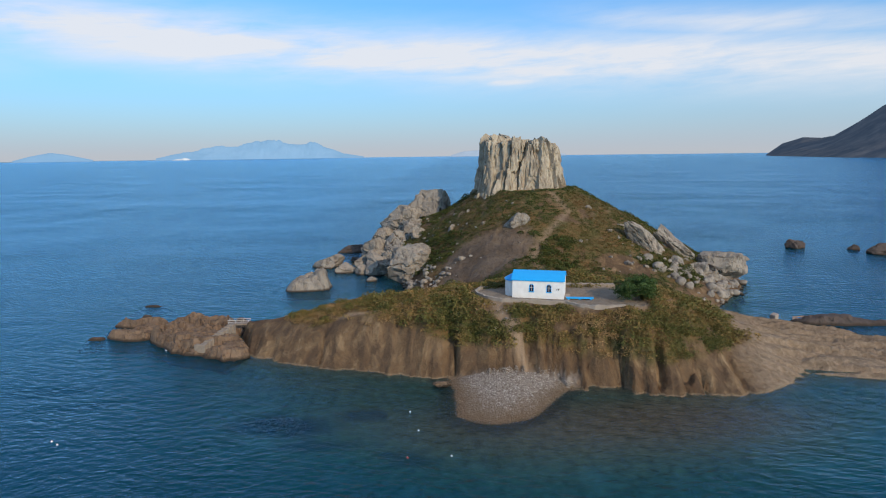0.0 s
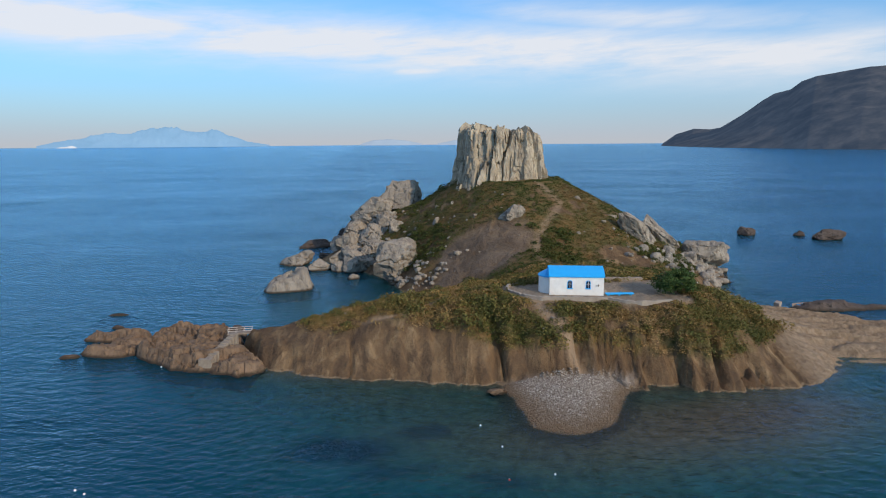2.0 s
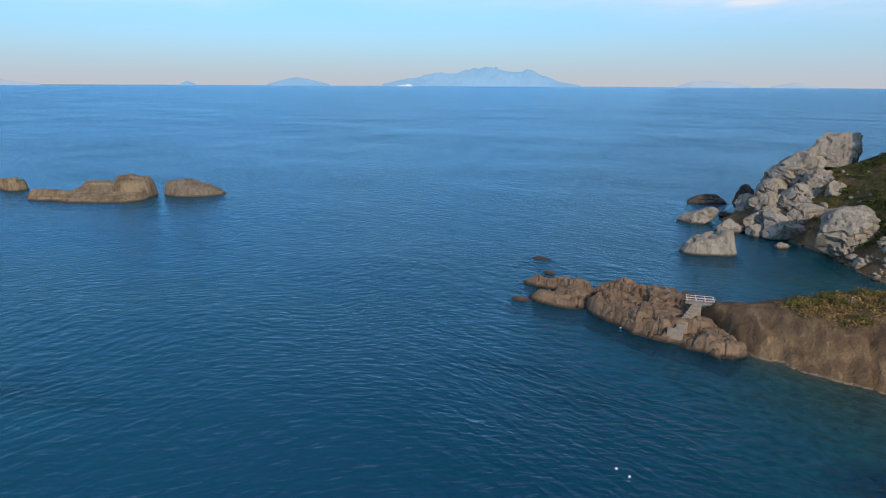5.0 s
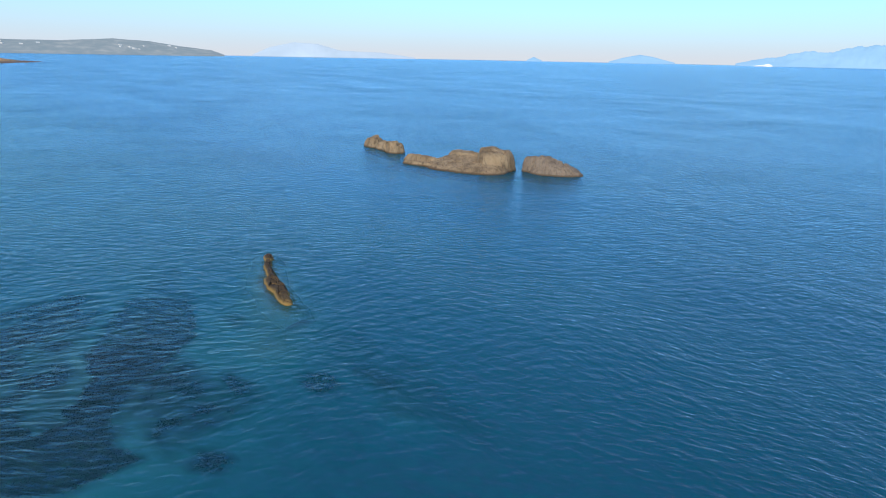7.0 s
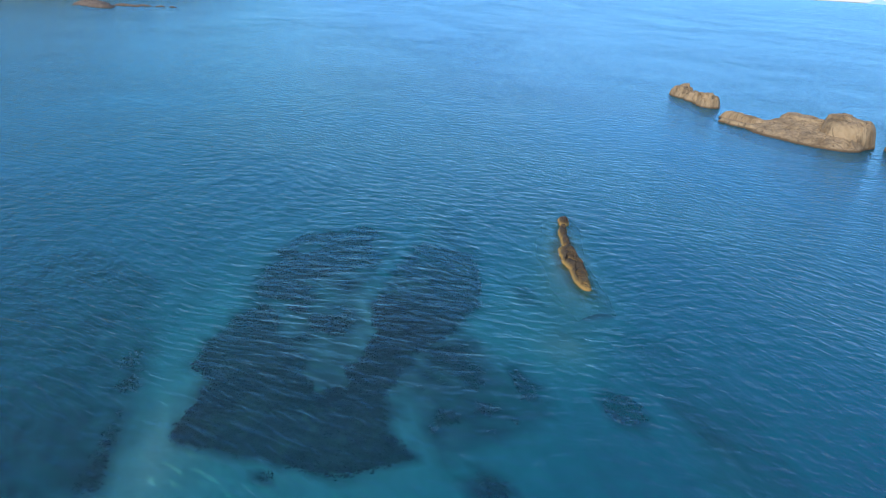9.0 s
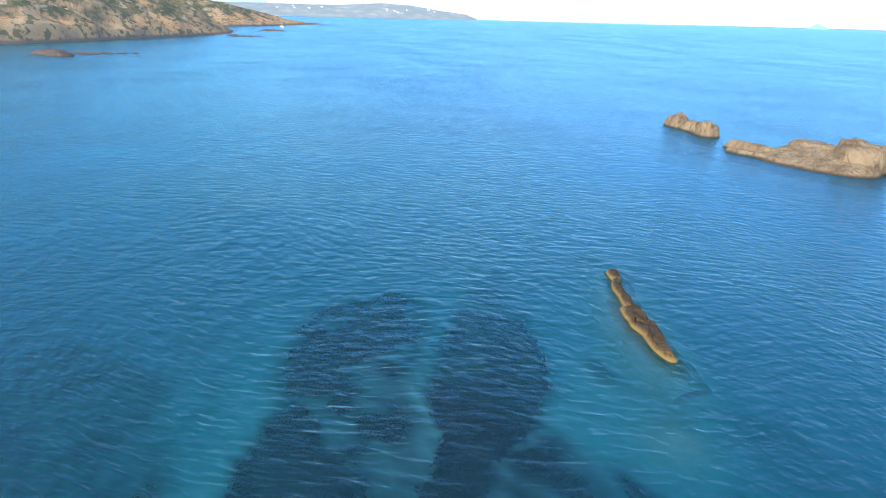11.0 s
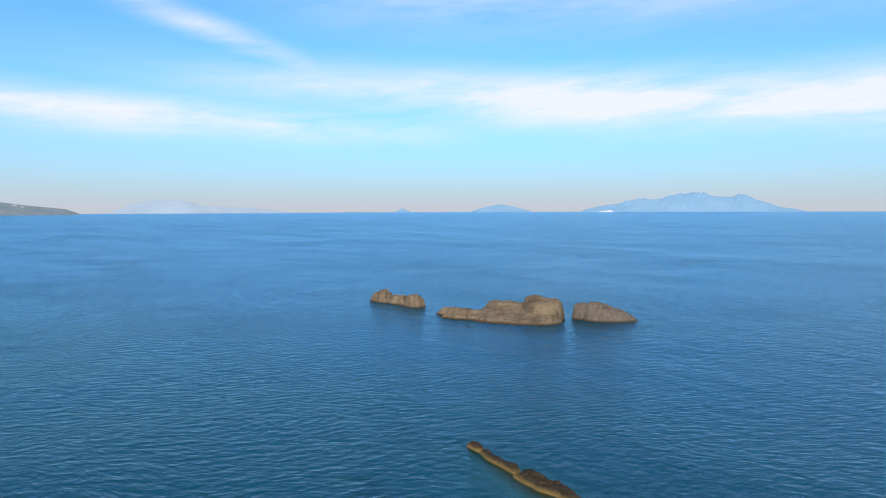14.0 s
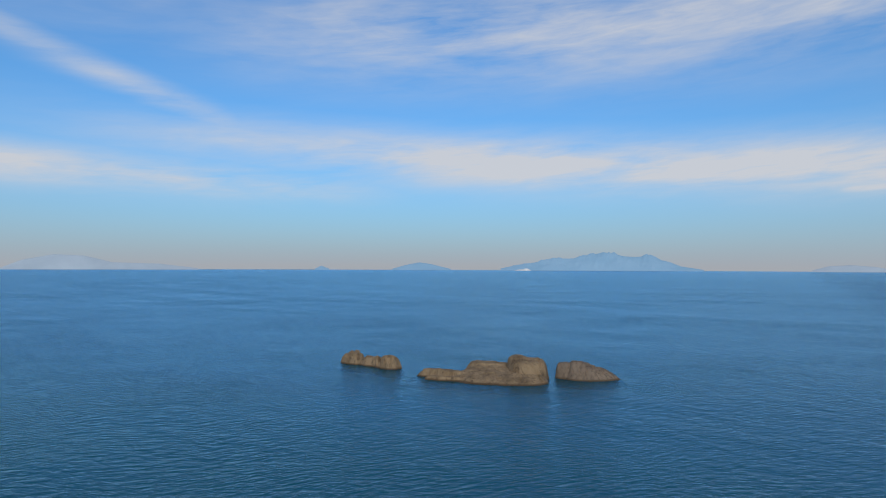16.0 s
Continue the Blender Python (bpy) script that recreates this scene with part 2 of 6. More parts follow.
def grid_mesh(name, xs, ys, z, keep=None):
    """A sheet over a grid, with the quads for which keep holds."""
    nx, ny = len(xs), len(ys)
    X, Y = np.meshgrid(xs, ys)
    co = np.stack([X, Y, z], -1).reshape(-1, 3)
    idx = np.arange(nx * ny).reshape(ny, nx)
    q = np.stack([idx[:-1, :-1], idx[:-1, 1:], idx[1:, 1:], idx[1:, :-1]], -1).reshape(-1, 4)
    if keep is not None:
        k = keep.reshape(ny, nx)
        q = q[(k[:-1, :-1] | k[:-1, 1:] | k[1:, 1:] | k[1:, :-1]).reshape(-1)]
    used = np.unique(q)
    remap = np.full(nx * ny, -1)
    remap[used] = np.arange(len(used))
    return mesh_from(name, co[used], remap[q], True), used


def mesh_from(name, co, quads, shade=False):
    me = bpy.data.meshes.new(name)
    n = quads.shape[1]
    me.vertices.add(len(co))
    me.vertices.foreach_set("co", np.ascontiguousarray(co, dtype=np.float32).ravel())
    me.loops.add(quads.size)
    me.loops.foreach_set("vertex_index", np.ascontiguousarray(quads, dtype=np.int32).ravel())
    me.polygons.add(len(quads))
    me.polygons.foreach_set("loop_start", np.arange(0, quads.size, n, dtype=np.int32))
    me.polygons.foreach_set("loop_total", np.full(len(quads), n, dtype=np.int32))
    if shade:
        me.polygons.foreach_set("use_smooth", np.ones(len(quads), dtype=bool))
    me.update(calc_edges=True)
    return me


def attribute(me, name, values):
    a = me.attributes.new(name, "FLOAT", "POINT")
    a.data.foreach_set("value", np.ascontiguousarray(values, dtype=np.float32))


# ---- materials ----
def material(name):
    m = bpy.data.materials.new(name)
    m.use_nodes = True
    t = m.node_tree
    t.nodes.clear()
    out = t.nodes.new("ShaderNodeOutputMaterial")
    p = t.nodes.new("ShaderNodeBsdfPrincipled")
    t.links.new(p.outputs[0], out.inputs[0])
    pos = t.nodes.new("ShaderNodeNewGeometry").outputs["Position"]
    return m, t, p, pos, out


def stretched(t, pos, sx, sy, sz, turn=0.0):
    """Position turned about z, then scaled along its own axes."""
    last = pos
    for rot, scale in (((0, 0, turn), (1, 1, 1)), ((0, 0, 0), (sx, sy, sz))):
        n = t.nodes.new("ShaderNodeMapping")
        n.inputs["Rotation"].default_value, n.inputs["Scale"].default_value = rot, scale
        t.links.new(last, n.inputs["Vector"])
        last = n.outputs[0]
    return last


def bumped(t, p, height, strength, distance):
    b = node(t, "ShaderNodeBump", Strength=strength, Distance=distance)
    t.links.new(height, b.inputs["Height"])
    t.links.new(b.outputs[0], p.inputs["Normal"])
    return b


def attr(t, name):
    n = t.nodes.new("ShaderNodeAttribute")
    n.attribute_name = name
    return n.outputs["Fac"]


def height_of(t, pos):
    s = t.nodes.new("ShaderNodeSeparateXYZ")
    t.links.new(pos, s.inputs[0])
    return s.outputs[2]


def x_of(t, pos):
    s = t.nodes.new("ShaderNodeSeparateXYZ")
    t.links.new(pos, s.inputs[0])
    return s.outputs[0]


def y_of(t, pos):
    s = t.nodes.new("ShaderNodeSeparateXYZ")
    t.links.new(pos, s.inputs[0])
    return s.outputs[1]


def rock_material(name, pale, mid, dark, warm, wet=(0.05, 0.035, 0.022), grain=1.0, tall=1.0, bed=None):
    """Weathered rock: pale faces, dark lichen streaks, warm stains, a wet weedy foot at the waterline."""
    m, t, p, pos, _ = material(name)
    n1 = noise_tex(t, stretched(t, pos, 0.35 * grain, 0.35 * grain, 0.18 * grain * tall), 1.0, 6, 0.6, 0.4)
    n2 = noise_tex(t, pos, 1.7 * grain, 6, 0.65)
    n3 = noise_tex(t, stretched(t, pos, 1.1 * grain, 1.1 * grain, 0.3 * grain), 1.0, 5, 0.7, 0.8)
    c = ramp(t, n1, [(0.32, mid), (0.55, pale)])
    c = mix_colour(t, ramp(t, n3, [(0.5, 0.0), (0.68, 0.8)]), c, dark)
    c = mix_colour(t, ramp(t, n2, [(0.52, 0.0), (0.72, 0.65)]), c, warm)
    # cracks
    bent = t.nodes.new("ShaderNodeVectorMath")
    bent.operation = "MULTIPLY_ADD"
    wob = node(t, "ShaderNodeTexNoise", Scale=0.9 * grain, Detail=4.0)
    t.links.new(pos, wob.inputs["Vector"])
    t.links.new(wob.outputs["Color"], bent.inputs[0])
    bent.inputs[1].default_value = (1.5 / grain,) * 3
    t.links.new(pos, bent.inputs[2])
    cell = node(t, "ShaderNodeTexVoronoi", Scale=0.27 * grain)
    cell.feature = "DISTANCE_TO_EDGE"
    t.links.new(stretched(t, bent.outputs[0], 1.0, 1.0, 0.6), cell.inputs["Vector"])
    crack = ramp(t, cell.outputs["Distance"], [(0.0, 1.0), (0.03, 0.0)])
    crack = maths(t, "MULTIPLY", crack, ramp(t, n1, [(0.5, 0.0), (0.64, 0.7)]))
    c = mix_colour(t, crack, c, dark)
    z = maths(t, "ADD", height_of(t, pos), maths(t, "MULTIPLY", n2, 0.5))
    c = mix_colour(t, ramp(t, maths(t, "MULTIPLY", z, 1.0, True), [(0.38, 1.0), (0.72, 0.0)]), c, wet)
    if bed:
        sunk = maths(t, "ADD", maths(t, "MULTIPLY", z, -1.0), 0.55)
        c = mix_colour(t, ramp(t, maths(t, "MULTIPLY", sunk, 1.0, True), [(0.45, 0.0), (0.9, 1.0)]), c, bed)
    t.links.new(c, p.inputs["Base Color"])
    p.inputs["Roughness"].default_value = 0.85
    p.inputs["Specular IOR Level"].default_value = 0.25
    h = maths(t, "SUBTRACT", maths(t, "ADD", maths(t, "MULTIPLY", n2, 0.5), n3), maths(t, "MULTIPLY", crack, 0.35))
    bumped(t, p, h, 0.7, 0.35 / grain)
    return m


LIMESTONE = rock_material("limestone", (0.33, 0.285, 0.23), (0.185, 0.163, 0.138), (0.06, 0.055, 0.052), (0.34, 0.25, 0.15))
TOWER_STONE = rock_material("summit limestone", (0.47, 0.395, 0.29), (0.29, 0.24, 0.175), (0.09, 0.075, 0.062), (0.43, 0.30, 0.15), tall=0.6)
BROWN_ROCK = rock_material("brown sandstone", (0.22, 0.145, 0.092), (0.115, 0.076, 0.05), (0.04, 0.029, 0.022), (0.24, 0.135, 0.065), grain=1.4)
TAN_ROCK = rock_material("tan sandstone", (0.255, 0.185, 0.112), (0.135, 0.095, 0.055), (0.055, 0.038, 0.026), (0.22, 0.14, 0.07), wet=(0.07, 0.045, 0.022), grain=0.8)
DARK_ROCK = rock_material("dark wet rock", (0.115, 0.088, 0.072), (0.075, 0.057, 0.047), (0.035, 0.03, 0.026), (0.11, 0.07, 0.048))
SEA_STONE = rock_material("grey brown sandstone", (0.19, 0.148, 0.11), (0.13, 0.10, 0.075), (0.06, 0.045, 0.036), (0.17, 0.115, 0.07), wet=(0.08, 0.055, 0.03))
REEF_ROCK = rock_material("weedy reef rock", (0.05, 0.035, 0.021), (0.034, 0.024, 0.015), (0.016, 0.012, 0.009), (0.08, 0.05, 0.02), wet=(0.21, 0.13, 0.04), grain=1.6, bed=(0.30, 0.31, 0.25))


def terrain_material():
    m, t, p, pos, _ = material("island soil and grass")
    veg, trail, paved, pebbly = attr(t, "veg"), attr(t, "trail"), attr(t, "paved"), attr(t, "pebbly")
    n1 = noise_tex(t, pos, 0.22, 6, 0.6, 0.3)
    n2 = noise_tex(t, pos, 1.3, 6, 0.65)
    flutes = noise_tex(t, stretched(t, pos, 0.42, 0.25, 0.10), 1.0, 6, 0.6, 0.9)
    soil = ramp(t, n1, [(0.3, (0.115, 0.070, 0.038)), (0.5, (0.175, 0.110, 0.059)), (0.7, (0.245, 0.162, 0.09))])
    soil = mix_colour(t, ramp(t, flutes, [(0.42, 0.75), (0.56, 0.0)]), soil, (0.09, 0.057, 0.036))
    soil = mix_colour(t, ramp(t, flutes, [(0.58, 0.0), (0.72, 0.8)]), soil, (0.36, 0.245, 0.135))
    grass = ramp(t, noise_tex(t, pos, 0.33, 5, 0.6, 0.4), [(0.36, (0.055, 0.06, 0.016)), (0.5, (0.11, 0.082, 0.028)), (0.64, (0.165, 0.092, 0.036))])
    grass = mix_colour(t, ramp(t, n2, [(0.4, 0.0), (0.75, 0.6)]), grass, (0.19, 0.13, 0.065))
    soil = mix_colour(t, maths(t, "MULTIPLY", attr(t, "scree"), ramp(t, n2, [(0.35, 0.45), (0.6, 0.95)])), soil, ramp(t, n1, [(0.35, (0.105, 0.076, 0.054)), (0.65, (0.18, 0.135, 0.10))]))
    shelf = ramp(t, n2, [(0.35, (0.20, 0.142, 0.092)), (0.65, (0.36, 0.265, 0.18))])
    soil = mix_colour(t, attr(t, "shelf"), soil, shelf)
    c = mix_colour(t, veg, soil, grass)
    c = mix_colour(t, trail, c, (0.34, 0.24, 0.155))
    paving = ramp(t, n2, [(0.35, (0.235, 0.182, 0.132)), (0.65, (0.30, 0.238, 0.175))])
    c = mix_colour(t, paved, c, paving)
    c = mix_colour(t, pebbly, c, ramp(t, n2, [(0.3, (0.20, 0.155, 0.12)), (0.7, (0.33, 0.28, 0.23))]))
    z = maths(t, "ADD", height_of(t, pos), maths(t, "MULTIPLY", n2, 0.45))
    c = mix_colour(t, ramp(t, maths(t, "MULTIPLY", z, 1.0, True), [(0.30, 0.4), (0.37, 0.0)]), c, (0.33, 0.25, 0.165))
    c = mix_colour(t, ramp(t, maths(t, "MULTIPLY", z, 1.0, True), [(0.16, 1.0), (0.30, 0.0)]), c, ramp(t, noise_tex(t, pos, 0.9, 6, 0.7), [(0.35, (0.19, 0.125, 0.068)), (0.65, (0.34, 0.235, 0.135))]))
    t.links.new(c, p.inputs["Base Color"])
    p.inputs["Roughness"].default_value = 0.95
    p.inputs["Specular IOR Level"].default_value = 0.15
    bumped(t, p, maths(t, "ADD", n2, flutes), 0.85, 0.5)
    return m


def leaf_material(name, stops):
    m, t, p, pos, _ = material(name)
    tone = attr(t, "tone")
    rnd = t.nodes.new("ShaderNodeNewGeometry").outputs["Random Per Island"]
    v = maths(t, "ADD", maths(t, "MULTIPLY", tone, 0.90), maths(t, "MULTIPLY", rnd, 0.10))
    t.links.new(ramp(t, v, stops), p.inputs["Base Color"])
    p.inputs["Roughness"].default_value = 0.8
    p.inputs["Specular IOR Level"].default_value = 0.2
    return m


def plain(name, base, other, rough=0.6, scale=3.0, metal=0.0, bump=0.15):
    m, t, p, pos, _ = material(name)
    n = noise_tex(t, pos, scale, 6, 0.65)
    t.links.new(ramp(t, n, [(0.35, base), (0.7, other)]), p.inputs["Base Color"])
    p.inputs["Roughness"].default_value, p.inputs["Metallic"].default_value = rough, metal
    bumped(t, p, noise_tex(t, pos, scale * 6, 4, 0.6), bump, 0.02)
    return m


def water_material():
    m, t, p, pos, out = material("sea water")
    t.nodes.remove(p)
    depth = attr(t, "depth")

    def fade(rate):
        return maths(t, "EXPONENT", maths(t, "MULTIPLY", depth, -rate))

    # per-channel colour stands in for light the water absorbs over the set depth
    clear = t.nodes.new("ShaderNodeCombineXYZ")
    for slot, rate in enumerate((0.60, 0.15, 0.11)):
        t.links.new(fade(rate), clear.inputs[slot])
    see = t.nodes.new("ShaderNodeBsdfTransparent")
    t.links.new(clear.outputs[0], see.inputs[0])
    # greener, siltier water in the western bay than off the island
    west = ramp(t, maths(t, "MULTIPLY", maths(t, "ADD", x_of(t, pos), 95.0), 0.02, True), [(0.0, 1.0), (1.0, 0.0)])
    bight = maths(t, "MULTIPLY", west, ramp(t, maths(t, "MULTIPLY", maths(t, "SUBTRACT", y_of(t, pos), 20.0), 0.0125, True), [(0.0, 1.0), (1.0, 0.0)]))
    body = t.nodes.new("ShaderNodeBsdfDiffuse")
    broad = noise_tex(t, pos, 0.012, 4, 0.5, 0.5)
    tint = ramp(t, broad, [(0.35, (0.002, 0.054, 0.094)), (0.65, (0.003, 0.071, 0.120))])
    bay = ramp(t, broad, [(0.35, (0.003, 0.048, 0.070)), (0.65, (0.005, 0.066, 0.090))])
    open_west = ramp(t, broad, [(0.35, (0.003, 0.070, 0.125)), (0.65, (0.004, 0.090, 0.155))])
    tint = mix_colour(t, bight, mix_colour(t, west, tint, open_west), bay)
    # scattered light put in as a diffuse tint that grows with set depth
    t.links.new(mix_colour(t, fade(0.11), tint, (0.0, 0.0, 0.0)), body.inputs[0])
    under = t.nodes.new("ShaderNodeAddShader")
    t.links.new(see.outputs[0], under.inputs[0])
    t.links.new(body.outputs[0], under.inputs[1])
    gloss = t.nodes.new("ShaderNodeBsdfGlossy")
    gloss.inputs["Roughness"].default_value = 0.20
    # mirrored sky is tinted blue by hand, greener in the bay
    t.links.new(mix_colour(t, bight, (0.49, 0.79, 1.0), (0.55, 0.89, 1.0)), gloss.inputs["Color"])
    swell = noise_tex(t, stretched(t, pos, 0.13, 0.24, 1, 0.5), 1.0, 3, 0.5, 0.4)
    # wave trains bend a little from place to place
    drift = node(t, "ShaderNodeTexNoise", Scale=0.022, Detail=1.0)
    t.links.new(pos, drift.inputs["Vector"])
    bend = t.nodes.new("ShaderNodeVectorMath")
    bend.operation = "MULTIPLY_ADD"
    t.links.new(drift.outputs["Color"], bend.inputs[0])
    bend.inputs[1].default_value = (22, 22, 0)
    t.links.new(pos, bend.inputs[2])
    bent = bend.outputs[0]

    def train(along, across, turn):
        return noise_tex(t, stretched(t, bent, along, across, 1, turn), 1.0, 2.2, 0.5, 0.35)

    # the chop runs round the island: one heading off its near shore, another over the western shoals
    east = maths(t, "SUBTRACT", 1.0, west)
    chop = maths(t, "ADD", maths(t, "MULTIPLY", train(0.42, 0.92, -1.08), west), maths(t, "MULTIPLY", train(0.42, 0.92, 0.40), east))
    cross = train(0.60, 1.25, -0.45)
    fine = noise_tex(t, stretched(t, bent, 0.9, 2.0, 1, -0.3), 1.0, 2, 0.5, 0.6)
    calm = ramp(t, noise_tex(t, stretched(t, pos, 0.006, 0.02, 1, 0.15), 1.0, 4, 0.5, 0.6), [(0.35, 0.55), (0.62, 1.0)])
    h = maths(t, "ADD", maths(t, "ADD", maths(t, "MULTIPLY", chop, 1.05), maths(t, "MULTIPLY", cross, 0.62)), maths(t, "ADD", maths(t, "MULTIPLY", fine, 0.34), maths(t, "MULTIPLY", swell, 1.1)))
    h = maths(t, "MULTIPLY", maths(t, "MULTIPLY", h, calm), maths(t, "SUBTRACT", 1.0, maths(t, "MULTIPLY", west, 0.20)))
    b = node(t, "ShaderNodeBump", Strength=1.0, Distance=0.42)
    deep = node(t, "ShaderNodeBump", Strength=1.0, Distance=1.5)
    t.links.new(h, deep.inputs["Height"])
    t.links.new(h, b.inputs["Height"])
    t.links.new(b.outputs[0], gloss.inputs["Normal"])
    t.links.new(deep.outputs[0], body.inputs["Normal"])
    fres = node(t, "ShaderNodeFresnel", IOR=1.33)
    t.links.new(b.outputs[0], fres.inputs["Normal"])
    mixed = t.nodes.new("ShaderNodeMixShader")
    # grazing reflection trimmed a little for waves hiding one another
    worn = maths(t, "SUBTRACT", 1.0, maths(t, "MULTIPLY", fres.outputs[0], 0.08))
    t.links.new(maths(t, "MULTIPLY", fres.outputs[0], worn), mixed.inputs[0])
    t.links.new(under.outputs[0], mixed.inputs[1])
    t.links.new(gloss.outputs[0], mixed.inputs[2])
    t.links.new(mixed.outputs[0], out.inputs[0])
    return m


def seabed_material():
    m, t, p, pos, _ = material("sandy seabed")
    weedy, stony = attr(t, "weedy"), attr(t, "stony")
    n = noise_tex(t, pos, 0.5, 6, 0.6)
    sand = ramp(t, n, [(0.3, (0.25, 0.32, 0.29)), (0.7, (0.35, 0.42, 0.38))])
    stone = ramp(t, noise_tex(t, pos, 0.9, 6, 0.7), [(0.35, (0.19, 0.125, 0.068)), (0.65, (0.34, 0.235, 0.135))])
    c = mix_colour(t, stony, sand, stone)
    meadow = ramp(t, noise_tex(t, pos, 0.30, 5, 0.65, 0.4), [(0.40, (0.034, 0.019, 0.032)), (0.54, (0.05, 0.032, 0.04)), (0.66, (0.065, 0.078, 0.058))])
    c = mix_colour(t, weedy, c, meadow)
    t.links.new(c, p.inputs["Base Color"])
    p.inputs["Roughness"].default_value = 0.95
    return m


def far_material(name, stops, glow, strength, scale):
    """Distant land: its own colours, and the sea air's pale glow put in as emission."""
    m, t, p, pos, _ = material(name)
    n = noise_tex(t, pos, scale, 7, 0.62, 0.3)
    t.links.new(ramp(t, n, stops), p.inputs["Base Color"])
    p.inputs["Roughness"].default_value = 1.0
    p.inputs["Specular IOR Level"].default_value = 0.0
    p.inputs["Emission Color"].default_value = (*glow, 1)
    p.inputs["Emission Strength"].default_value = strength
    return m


SOIL = terrain_material()
WATER = water_material()
SEABED = seabed_material()
SCRUB = leaf_material("scrub leaves", [(0.0, (0.055, 0.068, 0.017)), (0.28, (0.135, 0.12, 0.032)), (0.6, (0.25, 0.155, 0.055)), (1.0, (0.40, 0.25, 0.115))])
GRASS = leaf_material("dry grass", [(0.0, (0.04, 0.062, 0.014)), (0.4, (0.086, 0.09, 0.022)), (0.75, (0.155, 0.098, 0.036)), (1.0, (0.25, 0.155, 0.07))])
TREE_LEAF = leaf_material("tree leaves", [(0.0, (0.03, 0.06, 0.016)), (1.0, (0.085, 0.13, 0.035))])
WEED = leaf_material("seagrass", [(0.0, (0.034, 0.018, 0.030)), (0.6, (0.05, 0.030, 0.040)), (1.0, (0.085, 0.085, 0.062))])
WHITE = plain("whitewash", (0.82, 0.80, 0.76), (0.72, 0.70, 0.66), 0.8, 1.5)
BLUE = plain("blue paint", (0.010, 0.38, 0.84), (0.016, 0.42, 0.88), 0.55, 2.0)
CONCRETE = plain("pale concrete", (0.38, 0.32, 0.255), (0.28, 0.235, 0.19), 0.9, 1.2)
WALL_STONE = plain("dry stone", (0.38, 0.31, 0.24), (0.24, 0.19, 0.15), 0.95, 2.5, bump=0.6)
BARK = plain("bark", (0.10, 0.07, 0.05), (0.16, 0.12, 0.09), 0.9, 5.0)
DARK_GLASS = plain("dark window glass", (0.012, 0.02, 0.05), (0.02, 0.03, 0.07), 0.12, 1.0, bump=0.0)
PALE_METAL = plain("pale painted rail", (0.62, 0.58, 0.52), (0.45, 0.40, 0.36), 0.6, 4.0)
TIMBER = plain("grey timber", (0.30, 0.24, 0.19), (0.20, 0.16, 0.13), 0.85, 4.0)
BUOY_WHITE = plain("white plastic", (0.80, 0.80, 0.78), (0.7, 0.7, 0.68), 0.4, 8.0)
BUOY_RED = plain("red plastic", (0.55, 0.05, 0.03), (0.45, 0.04, 0.03), 0.4, 8.0)


def pebble_material():
    m, t, p, pos, _ = material("beach pebbles")
    rnd = t.nodes.new("ShaderNodeNewGeometry").outputs["Random Per Island"]
    c = ramp(t, rnd, [(0.0, (0.13, 0.10, 0.078)), (0.5, (0.26, 0.215, 0.175)), (0.88, (0.37, 0.32, 0.27)), (1.0, (0.58, 0.54, 0.48))])
    z = maths(t, "ADD", height_of(t, pos), maths(t, "MULTIPLY", noise_tex(t, pos, 0.5, 4, 0.6), 0.4))
    c = mix_colour(t, ramp(t, maths(t, "MULTIPLY", z, 1.0, True), [(0.32, 0.9), (0.72, 0.0)]), c, (0.15, 0.095, 0.05))
    t.links.new(c, p.inputs["Base Color"])
    p.inputs["Roughness"].default_value = 0.8
    return m


PEBBLE = pebble_material()


# ---- builders ----
def thing(name, label, category, at=(0, 0, 0), turn=0.0, group="", kind=""):
    ob = new(name)
    ob.empty_display_size = 0.5
    ob.matrix_world = pose(*at, 0, 0, turn)
    return tagged(ob, label, category, group, kind)


def part(name, bm, mat, parent, label=""):
    me = bpy.data.meshes.new(name)
    bm.to_mesh(me)
    bm.free()
    me.materials.append(mat)
    ob = new(name, me)
    ob.parent = parent
    if label:
        ob["label"] = label
    return ob


def solid(name, me, mat, label="", category="", group="", kind=""):
    me.materials.append(mat)
    return tagged(new(name, me), label, category, group, kind)


def box(bm, x0, y0, z0, x1, y1, z1, bevel=0.02):
    got = bmesh.ops.create_cube(bm, size=1.0)
    for v in got["verts"]:
        v.co = Vector((x0 + (v.co.x + 0.5) * (x1 - x0), y0 + (v.co.y + 0.5) * (y1 - y0), z0 + (v.co.z + 0.5) * (z1 - z0)))
    if bevel:
        edges = list({e for v in got["verts"] for e in v.link_edges})
        bmesh.ops.bevel(bm, geom=edges, offset=bevel, segments=2, affect="EDGES", profile=0.5)
    return bm


def rod(bm, a, b, r0, r1=None, sides=8):
    a, b = Vector(a), Vector(b)
    got = bmesh.ops.create_cone(bm, cap_ends=True, segments=sides, radius1=r0, radius2=r0 if r1 is None else r1, depth=(b - a).length)
    m = Matrix.Translation((a + b) / 2) @ (b - a).to_track_quat("Z", "Y").to_matrix().to_4x4()
    for v in got["verts"]:
        v.co = m @ v.co
    return bm


SPHERES = {}


def sphere(level):
    if level not in SPHERES:
        bm = bmesh.new()
        bmesh.ops.create_icosphere(bm, subdivisions=level, radius=1.0)
        bm.verts.ensure_lookup_table()
        SPHERES[level] = (np.array([v.co[:] for v in bm.verts]), np.array([[v.index for v in f.verts] for f in bm.faces]))
        bm.free()
    return SPHERES[level]


